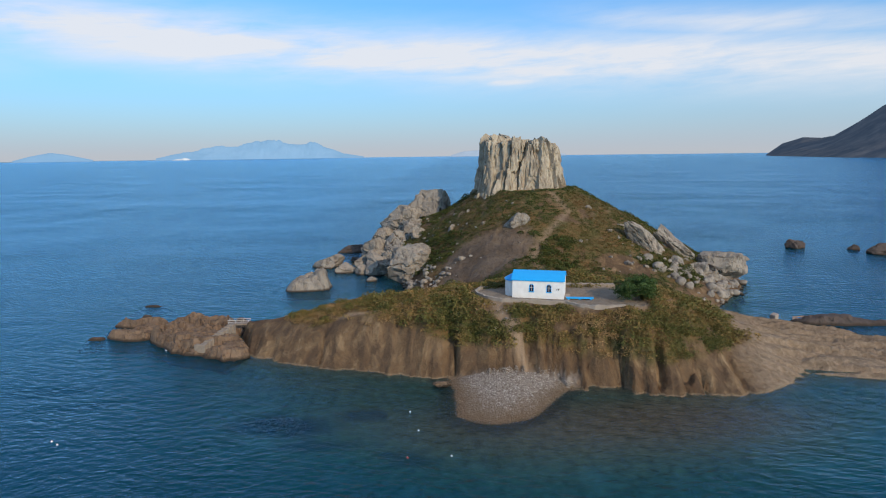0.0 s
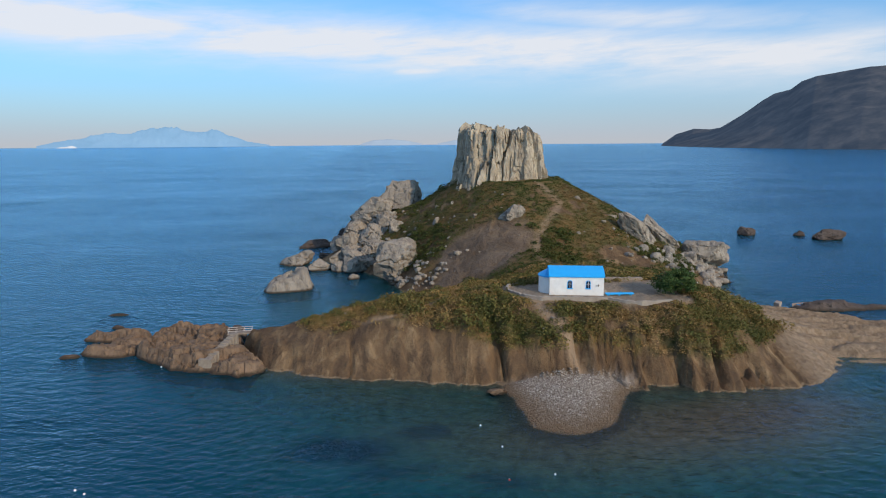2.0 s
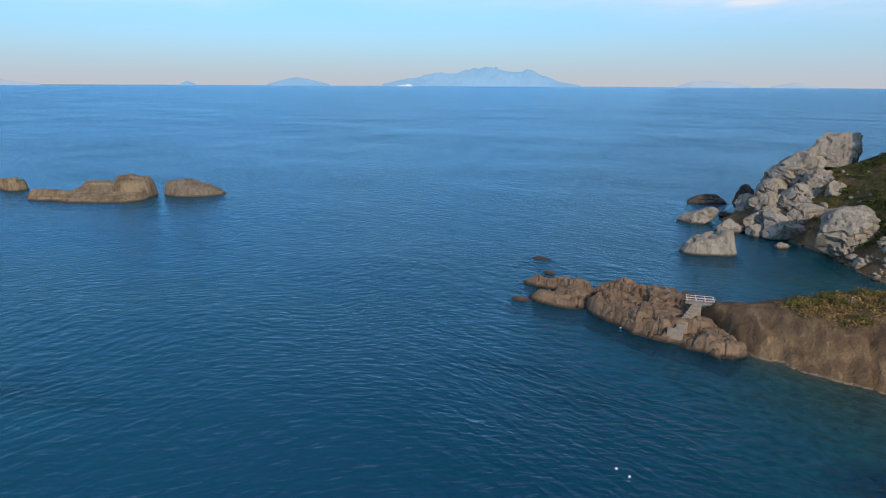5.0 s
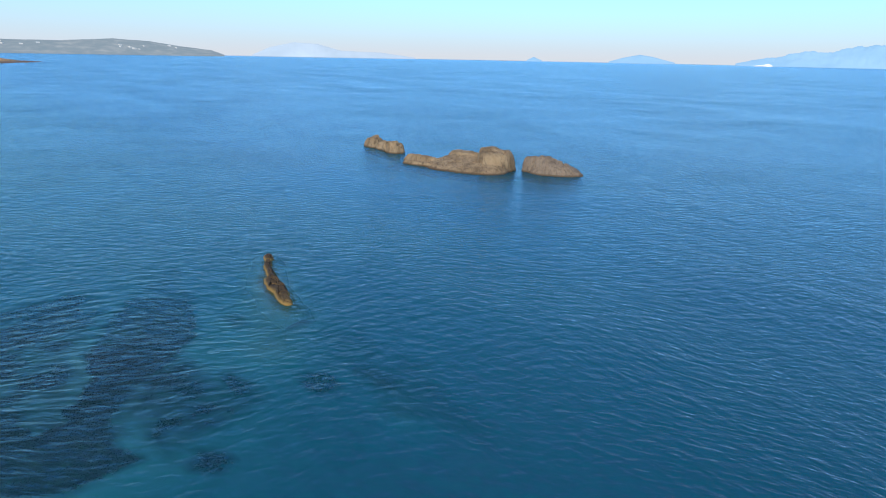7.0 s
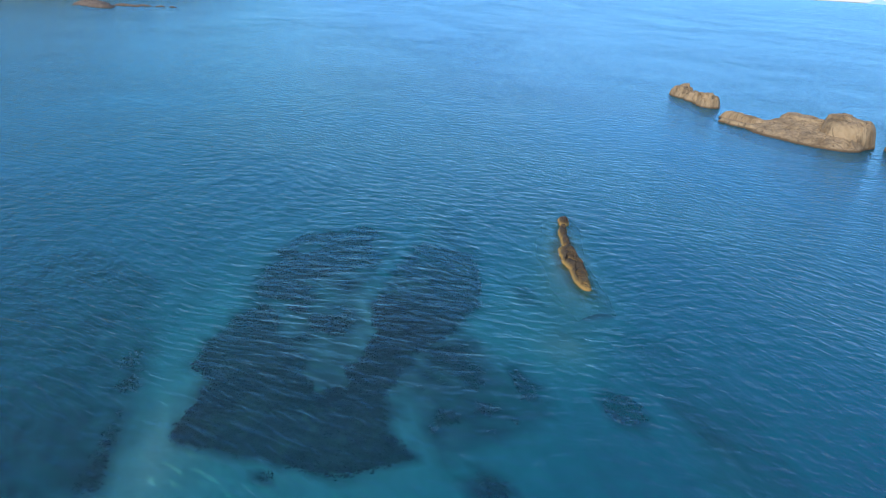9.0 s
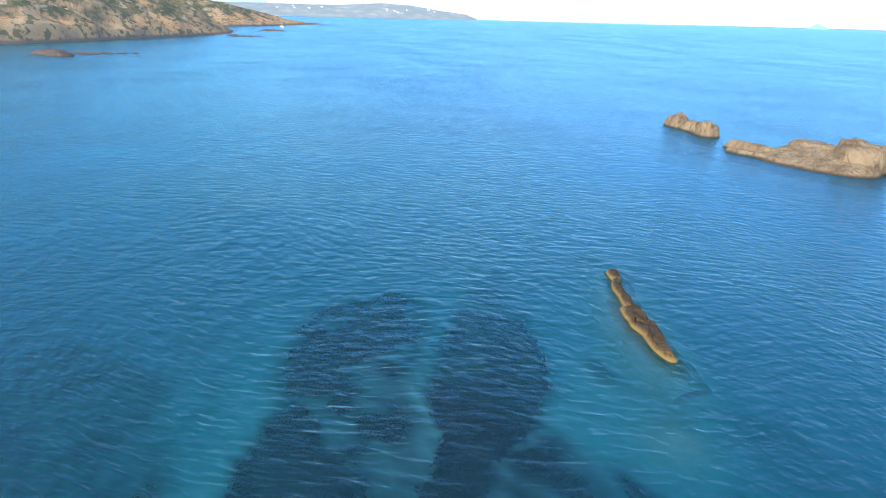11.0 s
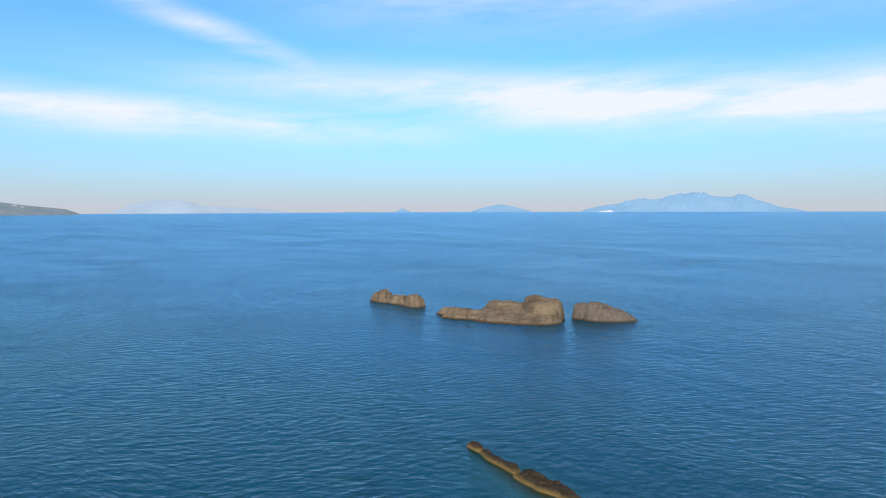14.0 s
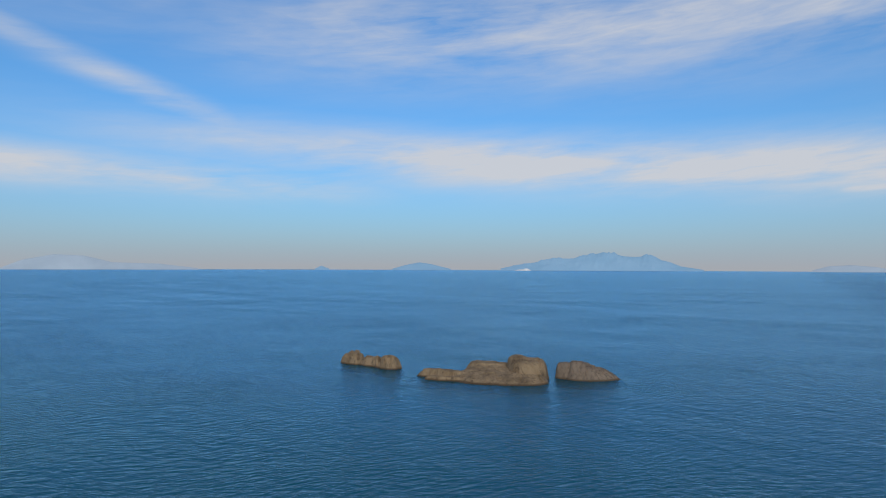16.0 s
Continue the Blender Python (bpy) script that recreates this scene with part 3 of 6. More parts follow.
def boulder_shape(seed, level=4, facets=15, rough=0.05):
    """A unit boulder: a ball cut by flat faces, then cracked and roughened."""
    co, faces = sphere(level)
    co = co.copy()
    rs = np.random.RandomState(seed)
    co = co * (1 + 0.22 * fbm3(co * 0.9, seed + 9, 2))[:, None]
    for _ in range(facets):
        n = rs.normal(size=3)
        n /= np.linalg.norm(n)
        d = rs.uniform(0.42, 0.82)
        over = np.maximum(co @ n - d, 0)
        co -= (over * 0.97)[:, None] * n
    n = co / np.linalg.norm(co, axis=1)[:, None]
    crack = np.abs(fbm3(co * 1.9, seed, 3))
    fine = np.abs(fbm3(co * 4.5, seed + 11, 3))
    co = co + n * (0.09 * fbm3(co * 2.2, seed + 3, 4) + 1.3 * rough * fbm3(co * 5.0, seed + 5, 5) - 0.12 * np.exp(-(crack / 0.05) ** 2) - 0.045 * np.exp(-(fine / 0.06) ** 2))[:, None]
    return co / np.abs(co).max(axis=0), faces


def boulder(name, at, size, turn, seed, mat, label, category="boulder", tilt=0.0, dip=0.0, level=5, facets=20, group="", rough=0.05):
    co, faces = boulder_shape(seed, level, facets, rough)
    co = co * np.array(size) / 2
    m = np.array(pose(0, 0, 0, tilt, dip, turn).to_3x3())
    me = mesh_from(name, co @ m.T, faces, True)
    me.set_sharp_from_angle(angle=radians(28))
    ob = solid(name, me, mat, label, category, group)
    ob.location = at
    return ob


def lumps_height(x, y, lumps, seed, strata=0.0, rough=0.25, blocky=0.0, warp=0.9, steep=1.0):
    """Height of a rock made of overlapping humps (centre, half sizes, turn, height, squareness)."""
    wx, wy = x + warp * fbm(x * 0.3, y * 0.3, seed, 3), y + warp * fbm(x * 0.3, y * 0.3, seed + 4, 3)
    z = np.full(np.shape(x), -3.0)
    for cx, cy, rx, ry, turn, h, p, *lean in lumps:
        a = radians(turn)
        u = ((wx - cx) * math.cos(a) + (wy - cy) * math.sin(a)) / rx
        v = (-(wx - cx) * math.sin(a) + (wy - cy) * math.cos(a)) / ry
        d = (np.abs(u) ** 2.4 + np.abs(v) ** 2.4) ** (1 / 2.4)
        ku, kv = lean or (0.0, 0.0)
        top = h * (1 - np.clip(d, 0, 1) ** p) * (1 + ku * u + kv * v)
        z = smax(z, np.where(d > 1, -1.92 * steep * (d - 1) * min(rx, ry), top), 0.22)
    up = smooth(0.0, 0.8, z)
    qx, qy = x + 0.7 * fbm(x * 0.5, y * 0.5, seed + 2, 3), y + 0.7 * fbm(x * 0.5, y * 0.5, seed + 6, 3)
    z = z + up * rough * (0.7 * fbm(x * 0.7, y * 0.7, seed + 7, 5) + 1.1 * slabs(qx * 0.2 + qy * 0.08, qy * 0.36, seed, 0.3) + 0.22 * slabs(qx * 0.9, qy * 1.3, seed + 1, 0.2) - 0.9 * np.exp(-(fbm(x * 0.22, y * 0.3, seed + 12, 3) / 0.035) ** 2))
    if blocky:
        z = z + up * blocky * slabs(qx * 0.5 + qy * 0.15, qy * 0.6, seed + 3, 0.6)
    if strata:
        s = (z + 0.25 * (x + y) * 0.2) / strata
        z = z * 0.5 + 0.5 * (np.floor(s) + smooth(0.55, 1.0, s - np.floor(s)) - 0.25 * (x + y) * 0.2 / strata) * strata
    return z


def islet(name, lumps, mat, label, seed, step=0.25, strata=0.0, rough=0.25, category="rock", group="", blocky=0.0, warp=0.9, steep=1.0):
    cx, cy = np.mean([l[0] for l in lumps]), np.mean([l[1] for l in lumps])
    reach = [max(l[2], l[3]) + 3 for l in lumps]
    xs = np.arange(min(l[0] - r for l, r in zip(lumps, reach)), max(l[0] + r for l, r in zip(lumps, reach)), step)
    ys = np.arange(min(l[1] - r for l, r in zip(lumps, reach)), max(l[1] + r for l, r in zip(lumps, reach)), step)
    X, Y = np.meshgrid(xs, ys)
    z = lumps_height(X, Y, lumps, seed, strata, rough, blocky, warp, steep)
    me, _ = grid_mesh(name, xs - cx, ys - cy, np.maximum(z, -2.2), z > -2.1)
    me.set_sharp_from_angle(angle=radians(32))
    ob = solid(name, me, mat, label, category, group)
    ob.location = (cx, cy, 0)
    return ob


def leaf_quads(centres, spread, tall, count, size, tones, seed, flat=0.35):
    """Loose leaf clumps: count small quads over a dome round each centre."""
    rs = np.random.RandomState(seed)
    n = len(centres)
    th, ph = rs.rand(n, count) * 2 * np.pi, np.arccos(rs.rand(n, count))
    rad = 0.55 + 0.5 * rs.rand(n, count) ** 0.5
    lob = 1 + 0.25 * np.sin(3 * th + rs.rand(n, 1) * 6) + 0.2 * np.sin(5 * th + rs.rand(n, 1) * 6)
    p = np.stack([np.cos(th) * np.sin(ph) * lob, np.sin(th) * np.sin(ph) * lob, np.cos(ph)], -1) * rad[..., None]
    p = p * np.stack([spread, spread, tall], -1)[:, None, :] + centres[:, None, :]
    a = rs.normal(size=(n, count, 3))
    a[..., 2] *= flat
    a /= np.linalg.norm(a, axis=-1, keepdims=True)
    b = np.cross(a, rs.normal(size=(n, count, 3)))
    b /= np.linalg.norm(b, axis=-1, keepdims=True)
    s = (size * (0.6 + 0.8 * rs.rand(n, count)))[..., None] * np.ones(3)
    if np.ndim(spread):
        s = s * (np.asarray(spread)[:, None, None] ** 0.5)
    q = np.stack([p - a * s - b * s * 0.5, p + a * s * 0.3 - b * s * 0.6, p + a * s + b * s * 0.5, p - a * s * 0.3 + b * s * 0.6], 2)
    tone = np.repeat(np.clip(tones[:, None] + 0.1 * rs.normal(size=(n, count)), 0, 1), 4)
    co = q.reshape(-1, 3)
    return co, np.arange(len(co)).reshape(-1, 4), tone


def foliage(name, mat, parts_list, label, category, kind="stuff"):
    co = np.concatenate([p[0] for p in parts_list])
    off, quads = 0, []
    for c, q, _ in parts_list:
        quads.append(q + off)
        off += len(c)
    me = mesh_from(name, co, np.concatenate(quads))
    attribute(me, "tone", np.concatenate([p[2] for p in parts_list]))
    return solid(name, me, mat, label, category, kind=kind)


# ---- sea and seabed ----
SHOALS = [(-109, 36, 32, 24, 0, 0.84), (-106, 51.2, 3.0, 2.2, 0, 0.8), (-93.6, 55.8, 3.0, 1.6, 0, 0.8), (-88.6, 54.6, 3, 2.2, 0, 0.7), (-14, 68, 15, 8, 0, 0.55), (-115.2, 50.3, 4, 1.4, -20, 0.5), (-134, 46.8, 6, 1.5, -24, 0.5), (-146, 60, 5, 1.3, -24, 0.4), (-100, 21.5, 9, 3.0, -10, 0.75), (-118, 36, 12, 1.6, 30, 0.3), (-122, 59, 15, 5, -22, 0.8), (-121.5, 59, 12, 2.6, -18, 0.8), (3, 66, 17, 11, 0, 0.75), (18, 60, 44, 24, 0, 0.72), (22, 67, 26, 10, 0, 0.86), (25, 70, 24, 7, 0, 0.9), (-12, 79, 17, 5, -12, 0.7), (-20, 80, 20, 10, -14, 0.6), (-42, 90, 22, 12, -35, 0.45),
          (-15, 120, 24, 14, 0, 0.8), (-170, 40, 60, 40, 0, 0.3), (60, 76, 30, 10, 0, 0.7), (-165, 132, 34, 16, 20, 0.35), (-60, 108, 14, 10, 0, 0.4), (48, 132, 24, 14, 0, 0.4), (-88, 20, 30, 16, 0, 0.5)]


def optical_depth(x, y):
    """Set depth behind the water's painted absorption, apart from the seabed sheet, in metres."""
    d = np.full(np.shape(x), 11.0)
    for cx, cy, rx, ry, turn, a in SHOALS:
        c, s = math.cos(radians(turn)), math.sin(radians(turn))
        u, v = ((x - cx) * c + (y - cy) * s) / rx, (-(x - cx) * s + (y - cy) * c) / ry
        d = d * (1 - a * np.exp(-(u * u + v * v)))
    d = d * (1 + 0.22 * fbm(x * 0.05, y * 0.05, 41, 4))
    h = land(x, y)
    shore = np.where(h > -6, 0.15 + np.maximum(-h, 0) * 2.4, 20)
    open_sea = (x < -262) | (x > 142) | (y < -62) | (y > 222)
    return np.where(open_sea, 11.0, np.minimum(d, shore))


def make_sea():
    inner_x, inner_y = np.arange(-260, 141, 2.0), np.arange(-60, 221, 2.0)
    far = np.array([4950, 3600, 2500, 1700, 1100, 700, 450])
    xs = np.concatenate([-far, inner_x, far[::-1]])
    ys = np.concatenate([-far, inner_y, far[::-1]])
    X, Y = np.meshgrid(xs, ys)
    r = np.maximum(np.abs(X), np.abs(Y))
    k = np.where(r > 400, r / np.maximum(np.hypot(X, Y), 1), 1.0)
    k = np.where(r > 4000, k, 1.0)
    Xr, Yr = X * k, Y * k
    z = np.zeros_like(X)
    me, used = grid_mesh("sea", xs, ys, z)
    co = np.stack([Xr, Yr, z], -1).reshape(-1, 3)
    me.vertices.foreach_set("co", co.astype(np.float32).ravel())
    attribute(me, "depth", optical_depth(X, Y).ravel())
    me.update()
    solid("water", me, WATER, "clear blue rippled sea over a sandy seabed", "sea", kind="structure")


def inside(x, y, ring):
    """How far a point lies inside a closed outline, in metres; negative outside."""
    ring = np.array(ring, float)
    far = np.full(np.shape(x), 1e9)
    odd = np.zeros(np.shape(x), bool)
    for (x0, y0), (x1, y1) in zip(ring, np.roll(ring, -1, 0)):
        dx, dy = x1 - x0, y1 - y0
        u = np.clip(((x - x0) * dx + (y - y0) * dy) / (dx * dx + dy * dy), 0, 1)
        far = np.minimum(far, np.hypot(x - x0 - u * dx, y - y0 - u * dy))
        if dy:
            odd ^= ((y0 > y) != (y1 > y)) & (x < x0 + dx * (y - y0) / dy)
    return np.where(odd, far, -far)


# seagrass: two broad dense belts with a sandy lane between them, thin growth round them, loose patches
DENSE = [[(-100.5, 26.5), (-102, 22.7), (-107.7, 23.3), (-113, 23.1), (-118, 25.5), (-121, 28.4), (-116, 29.4), (-110, 30.6), (-106, 32), (-106, 34), (-112, 36), (-118, 37.4), (-124, 40.6), (-131, 44.4), (-127, 51), (-118, 49), (-111, 44), (-108, 38.5), (-101, 36.5), (-97, 38), (-96.7, 31.8)],
         [(-123, 29.6), (-129, 31), (-133.5, 36), (-132.7, 40.3), (-126.5, 40.5), (-123.5, 36)]]
THIN = [[(-103, 26), (-121, 26.3), (-132, 29), (-138, 35), (-137, 40.6), (-133.5, 43), (-127, 40.6), (-118, 36.6), (-105, 35)], [(-110, 36), (-112, 45), (-105.6, 46), (-100.6, 47.5), (-96.5, 39)], [(-140, 53.5), (-131.5, 43.6), (-126, 51)],
        [(-97, 19), (-104, 21), (-116, 20.5), (-126, 19), (-136, 10), (-128, 0), (-108, -4), (-96, 4)], [(-110, 56), (-100, 57), (-92, 54), (-88, 58), (-96, 63), (-108, 62)]]
PATCHES = [(-98.5, 27.9, 0.8, 0.7, 1.0), (-99.8, 53.2, 2.6, 1.5, 1.0), (-103.6, 47.0, 2.4, 1.3, 0.9), (-94.6, 41.5, 1.7, 1.5, 1.0), (-92.9, 60.7, 3.4, 1.3, 0.6), (-107, 14, 7, 4.2, 0.85), (-117, 52.6, 2.6, 1.2, 0.5), (-98, 57.5, 5, 1.4, 0.6), (-88, 60, 6, 2.0, 0.5),
           (-18, 69.5, 6, 3.0, 0.9), (-9, 72.5, 4, 1.8, 0.75), (-14, 65, 5, 1.6, 0.7), (-52, 81, 7, 2.4, 0.7), (-4, 62, 3.6, 1.4, 0.6), (-44, 76, 5, 1.5, 0.5)]


def weed_mask(x, y):
    wx = x + 1.1 * fbm(x * 0.22, y * 0.22, 51, 4) + 0.35 * fbm(x * 0.9, y * 0.9, 53, 3)
    wy = y + 1.1 * fbm(x * 0.22, y * 0.22, 55, 4) + 0.35 * fbm(x * 0.9, y * 0.9, 58, 3)
    out = np.zeros(np.shape(x))
    for ring in DENSE:
        out = np.maximum(out, smooth(-0.3, 0.9, inside(wx, wy, ring)))
    ragged = smooth(-0.25, 0.35, fbm(x * 0.33, y * 0.33, 57, 5))
    for ring, a in zip(THIN, (0.95, 0.92, 0.8, 0.9, 0.45)):
        out = np.maximum(out, smooth(-1.2, 1.2, inside(wx, wy, ring)) * a * (0.62 + 0.38 * ragged))
    for cx, cy, rx, ry, a in PATCHES:
        u, v = (wx - cx) / rx, (wy - cy) / ry
        out = np.maximum(out, a * smooth(1.35, 0.55, np.hypot(u, v) + 0.3 * (1 - a) * ragged))
    return np.clip(out, 0, 1)


def make_seabed():
    far = np.array([4900, 2000, 900, 450])
    xs = np.concatenate([-far, np.arange(-260, 141, 1.0), far[::-1]])
    ys = np.concatenate([-far, np.arange(-60, 221, 1.0), far[::-1]])
    X, Y = np.meshgrid(xs, ys)
    z = -1.35 - 0.5 * smooth(3, 9, optical_depth(X, Y)) + 0.12 * fbm(X * 0.2, Y * 0.2, 61, 3)
    me, used = grid_mesh("seabed", xs, ys, z)
    attribute(me, "weedy", np.clip(weed_mask(X, Y) * 1.05, 0, 1).ravel())
    near = np.maximum(1.9 * smooth(-5.5, -1.2, land(X, Y)), 1.2 * np.exp(-(((X - 10) / 62) ** 4 + ((Y - 56) / 30) ** 4)))
    reefs = np.maximum(np.exp(-(((X + 122) / 15) ** 2 + ((Y - 58.5 + (X + 122) * 0.35) / 3.2) ** 2)), np.exp(-(((X + 168) / 26) ** 2 + ((Y - 132) / 9) ** 2)))
    attribute(me, "stony", np.clip(np.maximum(near, reefs * 0.8) * (0.8 + 0.5 * fbm(X * 0.15, Y * 0.15, 63, 3)), 0, 1).ravel())
    solid("ground_seabed", me, SEABED, "pale sandy seabed with stony patches", "seabed", kind="structure")


make_sea()
make_seabed()


# ---- the island ----
def scree_mask(x, y):
    return smooth(0.25, 0.75, 0.45 * fbm(x * 0.22, y * 0.22, 79, 4) + np.exp(-(((x - 6) / 11) ** 2 + ((y - 124) / 8) ** 2)) + 0.9 * np.exp(-(((x - 15) / 7) ** 2 + ((y - 112) / 8) ** 2)) + 0.12 * fbm(x * 0.3, y * 0.3, 77, 3))


def vegetation(x, y, z):
    """Where scrub and grass grow, from 0 to 1."""
    low = np.interp(x, [-22, -12, -5, 2, 14, 30, 38], [3.6, 5.4, 4.8, 4.0, 3.6, 3.2, 3.8])
    mound = smooth(low - 0.5, low + 0.5, z + 0.9 * fbm(x * 0.3, y * 0.3, 71, 3)) * smooth(-25, -20, x) * (1 - smooth(36, 41, x + 2 * fbm(y * 0.3, x * 0.2, 73, 2))) * (y < 116)
    bare_left = np.exp(-(((x + 16) / 7) ** 2 + ((y - 88) / 3.2) ** 2))
    slope = smooth(2.2, 5.0, z) * (y >= 110)
    scree = smooth(0.25, 0.6, np.exp(-(((x - 6) / 11) ** 2 + ((y - 124) / 8) ** 2)) + np.exp(-(((x - 33) / 6) ** 2 + ((y - 119.5) / 3) ** 2)) + 0.12 * fbm(x * 0.3, y * 0.3, 77, 3))
    v = np.maximum(mound * (1 - bare_left), slope * (1 - scree))
    gap = smooth(-0.35, 0.1, fbm(x * 0.45, y * 0.45, 79, 3) + 0.33)
    kerb = np.maximum.reduce([terrace_mask(x, y), terrace_mask(x, y + 1.1), terrace_mask(x + 1.2, y)])
    return np.clip(v * gap * (1 - trail_mask(x, y)) * (1 - kerb), 0, 1)


def make_island():
    xs, ys = np.arange(-37, 100, 0.33), np.arange(60, 205, 0.33)
    X, Y = np.meshgrid(xs, ys)
    z = land(X, Y)
    me, used = grid_mesh("island", xs, ys, np.maximum(z, -2.5), z > -2.4)
    v = vegetation(X, Y, z).ravel()[used]
    attribute(me, "veg", v)
    attribute(me, "trail", (trail_mask(X, Y) * 0.85).ravel()[used])
    attribute(me, "paved", terrace_mask(X, Y).ravel()[used])
    attribute(me, "shelf", (smooth(33, 42, X + 2 * fbm(X * 0.2, Y * 0.2, 91, 3)) * (Y < 112) * 0.8).ravel()[used])
    attribute(me, "scree", scree_mask(X, Y).ravel()[used])
    bz = beach(X, Y)
    attribute(me, "pebbly", (smooth(-0.3, 0.0, bz) * (1 - smooth(0.9, 1.3, z)) * (1 - smooth(78.5, 80.5, Y))).ravel()[used])
    solid("ground_island", me, SOIL, "brown eroded island with scrub, footpaths and a rocky hill", "island", kind="structure")


make_island()


def scatter(n, seed, box_, density, keep):
    rs = np.random.RandomState(seed)
    x, y = rs.uniform(box_[0], box_[1], n), rs.uniform(box_[2], box_[3], n)
    z = land(x, y)
    ok = rs.rand(n) < density(x, y, z)
    ok &= keep(x, y, z)
    return np.stack([x[ok], y[ok], z[ok]], -1), rs


def make_scrub():
    c, rs = scatter(13000, 101, (-25, 41, 76, 112), lambda x, y, z: vegetation(x, y, z), lambda x, y, z: y < 112)
    tone = np.clip(0.42 + 0.8 * fbm(c[:, 0] * 0.16, c[:, 1] * 0.16, 103, 3) + 0.14 * rs.normal(size=len(c)), 0, 1)
    r = 0.34 + 0.55 * rs.rand(len(c)) ** 2 + 0.3 * np.clip(0.5 - tone, 0, 1)
    big, rs2 = scatter(800, 107, (-25, 41, 76, 112), lambda x, y, z: vegetation(x, y, z), lambda x, y, z: y < 110)
    tone2 = np.clip(0.18 + 0.4 * rs2.rand(len(big)) ** 2, 0, 1)
    r2 = 0.7 + 0.95 * rs2.rand(len(big)) ** 2
    foliage("scrub", SCRUB, [leaf_quads(c, r, r * 0.6, 58, 0.10, tone, 105), leaf_quads(big, r2, r2 * 0.8, 210, 0.11, tone2, 109)], "dense low olive and brown scrub on the chapel mound", "scrub")
    c, rs = scatter(26000, 111, (-14, 62, 110, 178), lambda x, y, z: vegetation(x, y, z) * 0.8, lambda x, y, z: (y >= 110) & (hill_reach(x, y) > 9))
    tone = np.clip(0.38 + 0.8 * fbm(c[:, 0] * 0.11, c[:, 1] * 0.11, 113, 3) + 0.12 * rs.normal(size=len(c)) + 0.25 * smooth(20, 34, c[:, 0]) * smooth(148, 132, c[:, 1]) - 0.1, 0, 1)
    r = 0.3 + 0.4 * rs.rand(len(c)) ** 2
    big, rs2 = scatter(5200, 117, (-12, 60, 112, 176), lambda x, y, z: vegetation(x, y, z) * smooth(0.05, 0.45, fbm(x * 0.085, y * 0.085, 118, 4) + 0.25 * np.exp(-((x - 4) ** 2 + (y - 143) ** 2) / 90.0)), lambda x, y, z: hill_reach(x, y) > 10)
    tone2, r2 = np.clip(0.12 + 0.3 * rs2.rand(len(big)) ** 2, 0, 1), 0.55 + 0.6 * rs2.rand(len(big)) ** 2
    foliage("hill_grass", GRASS, [leaf_quads(c, r, r * 0.5, 22, 0.115, tone, 115), leaf_quads(big, r2, r2 * 0.75, 110, 0.14, tone2, 119)], "green and rusty brown grass tufts on the hill", "grass")


make_scrub()


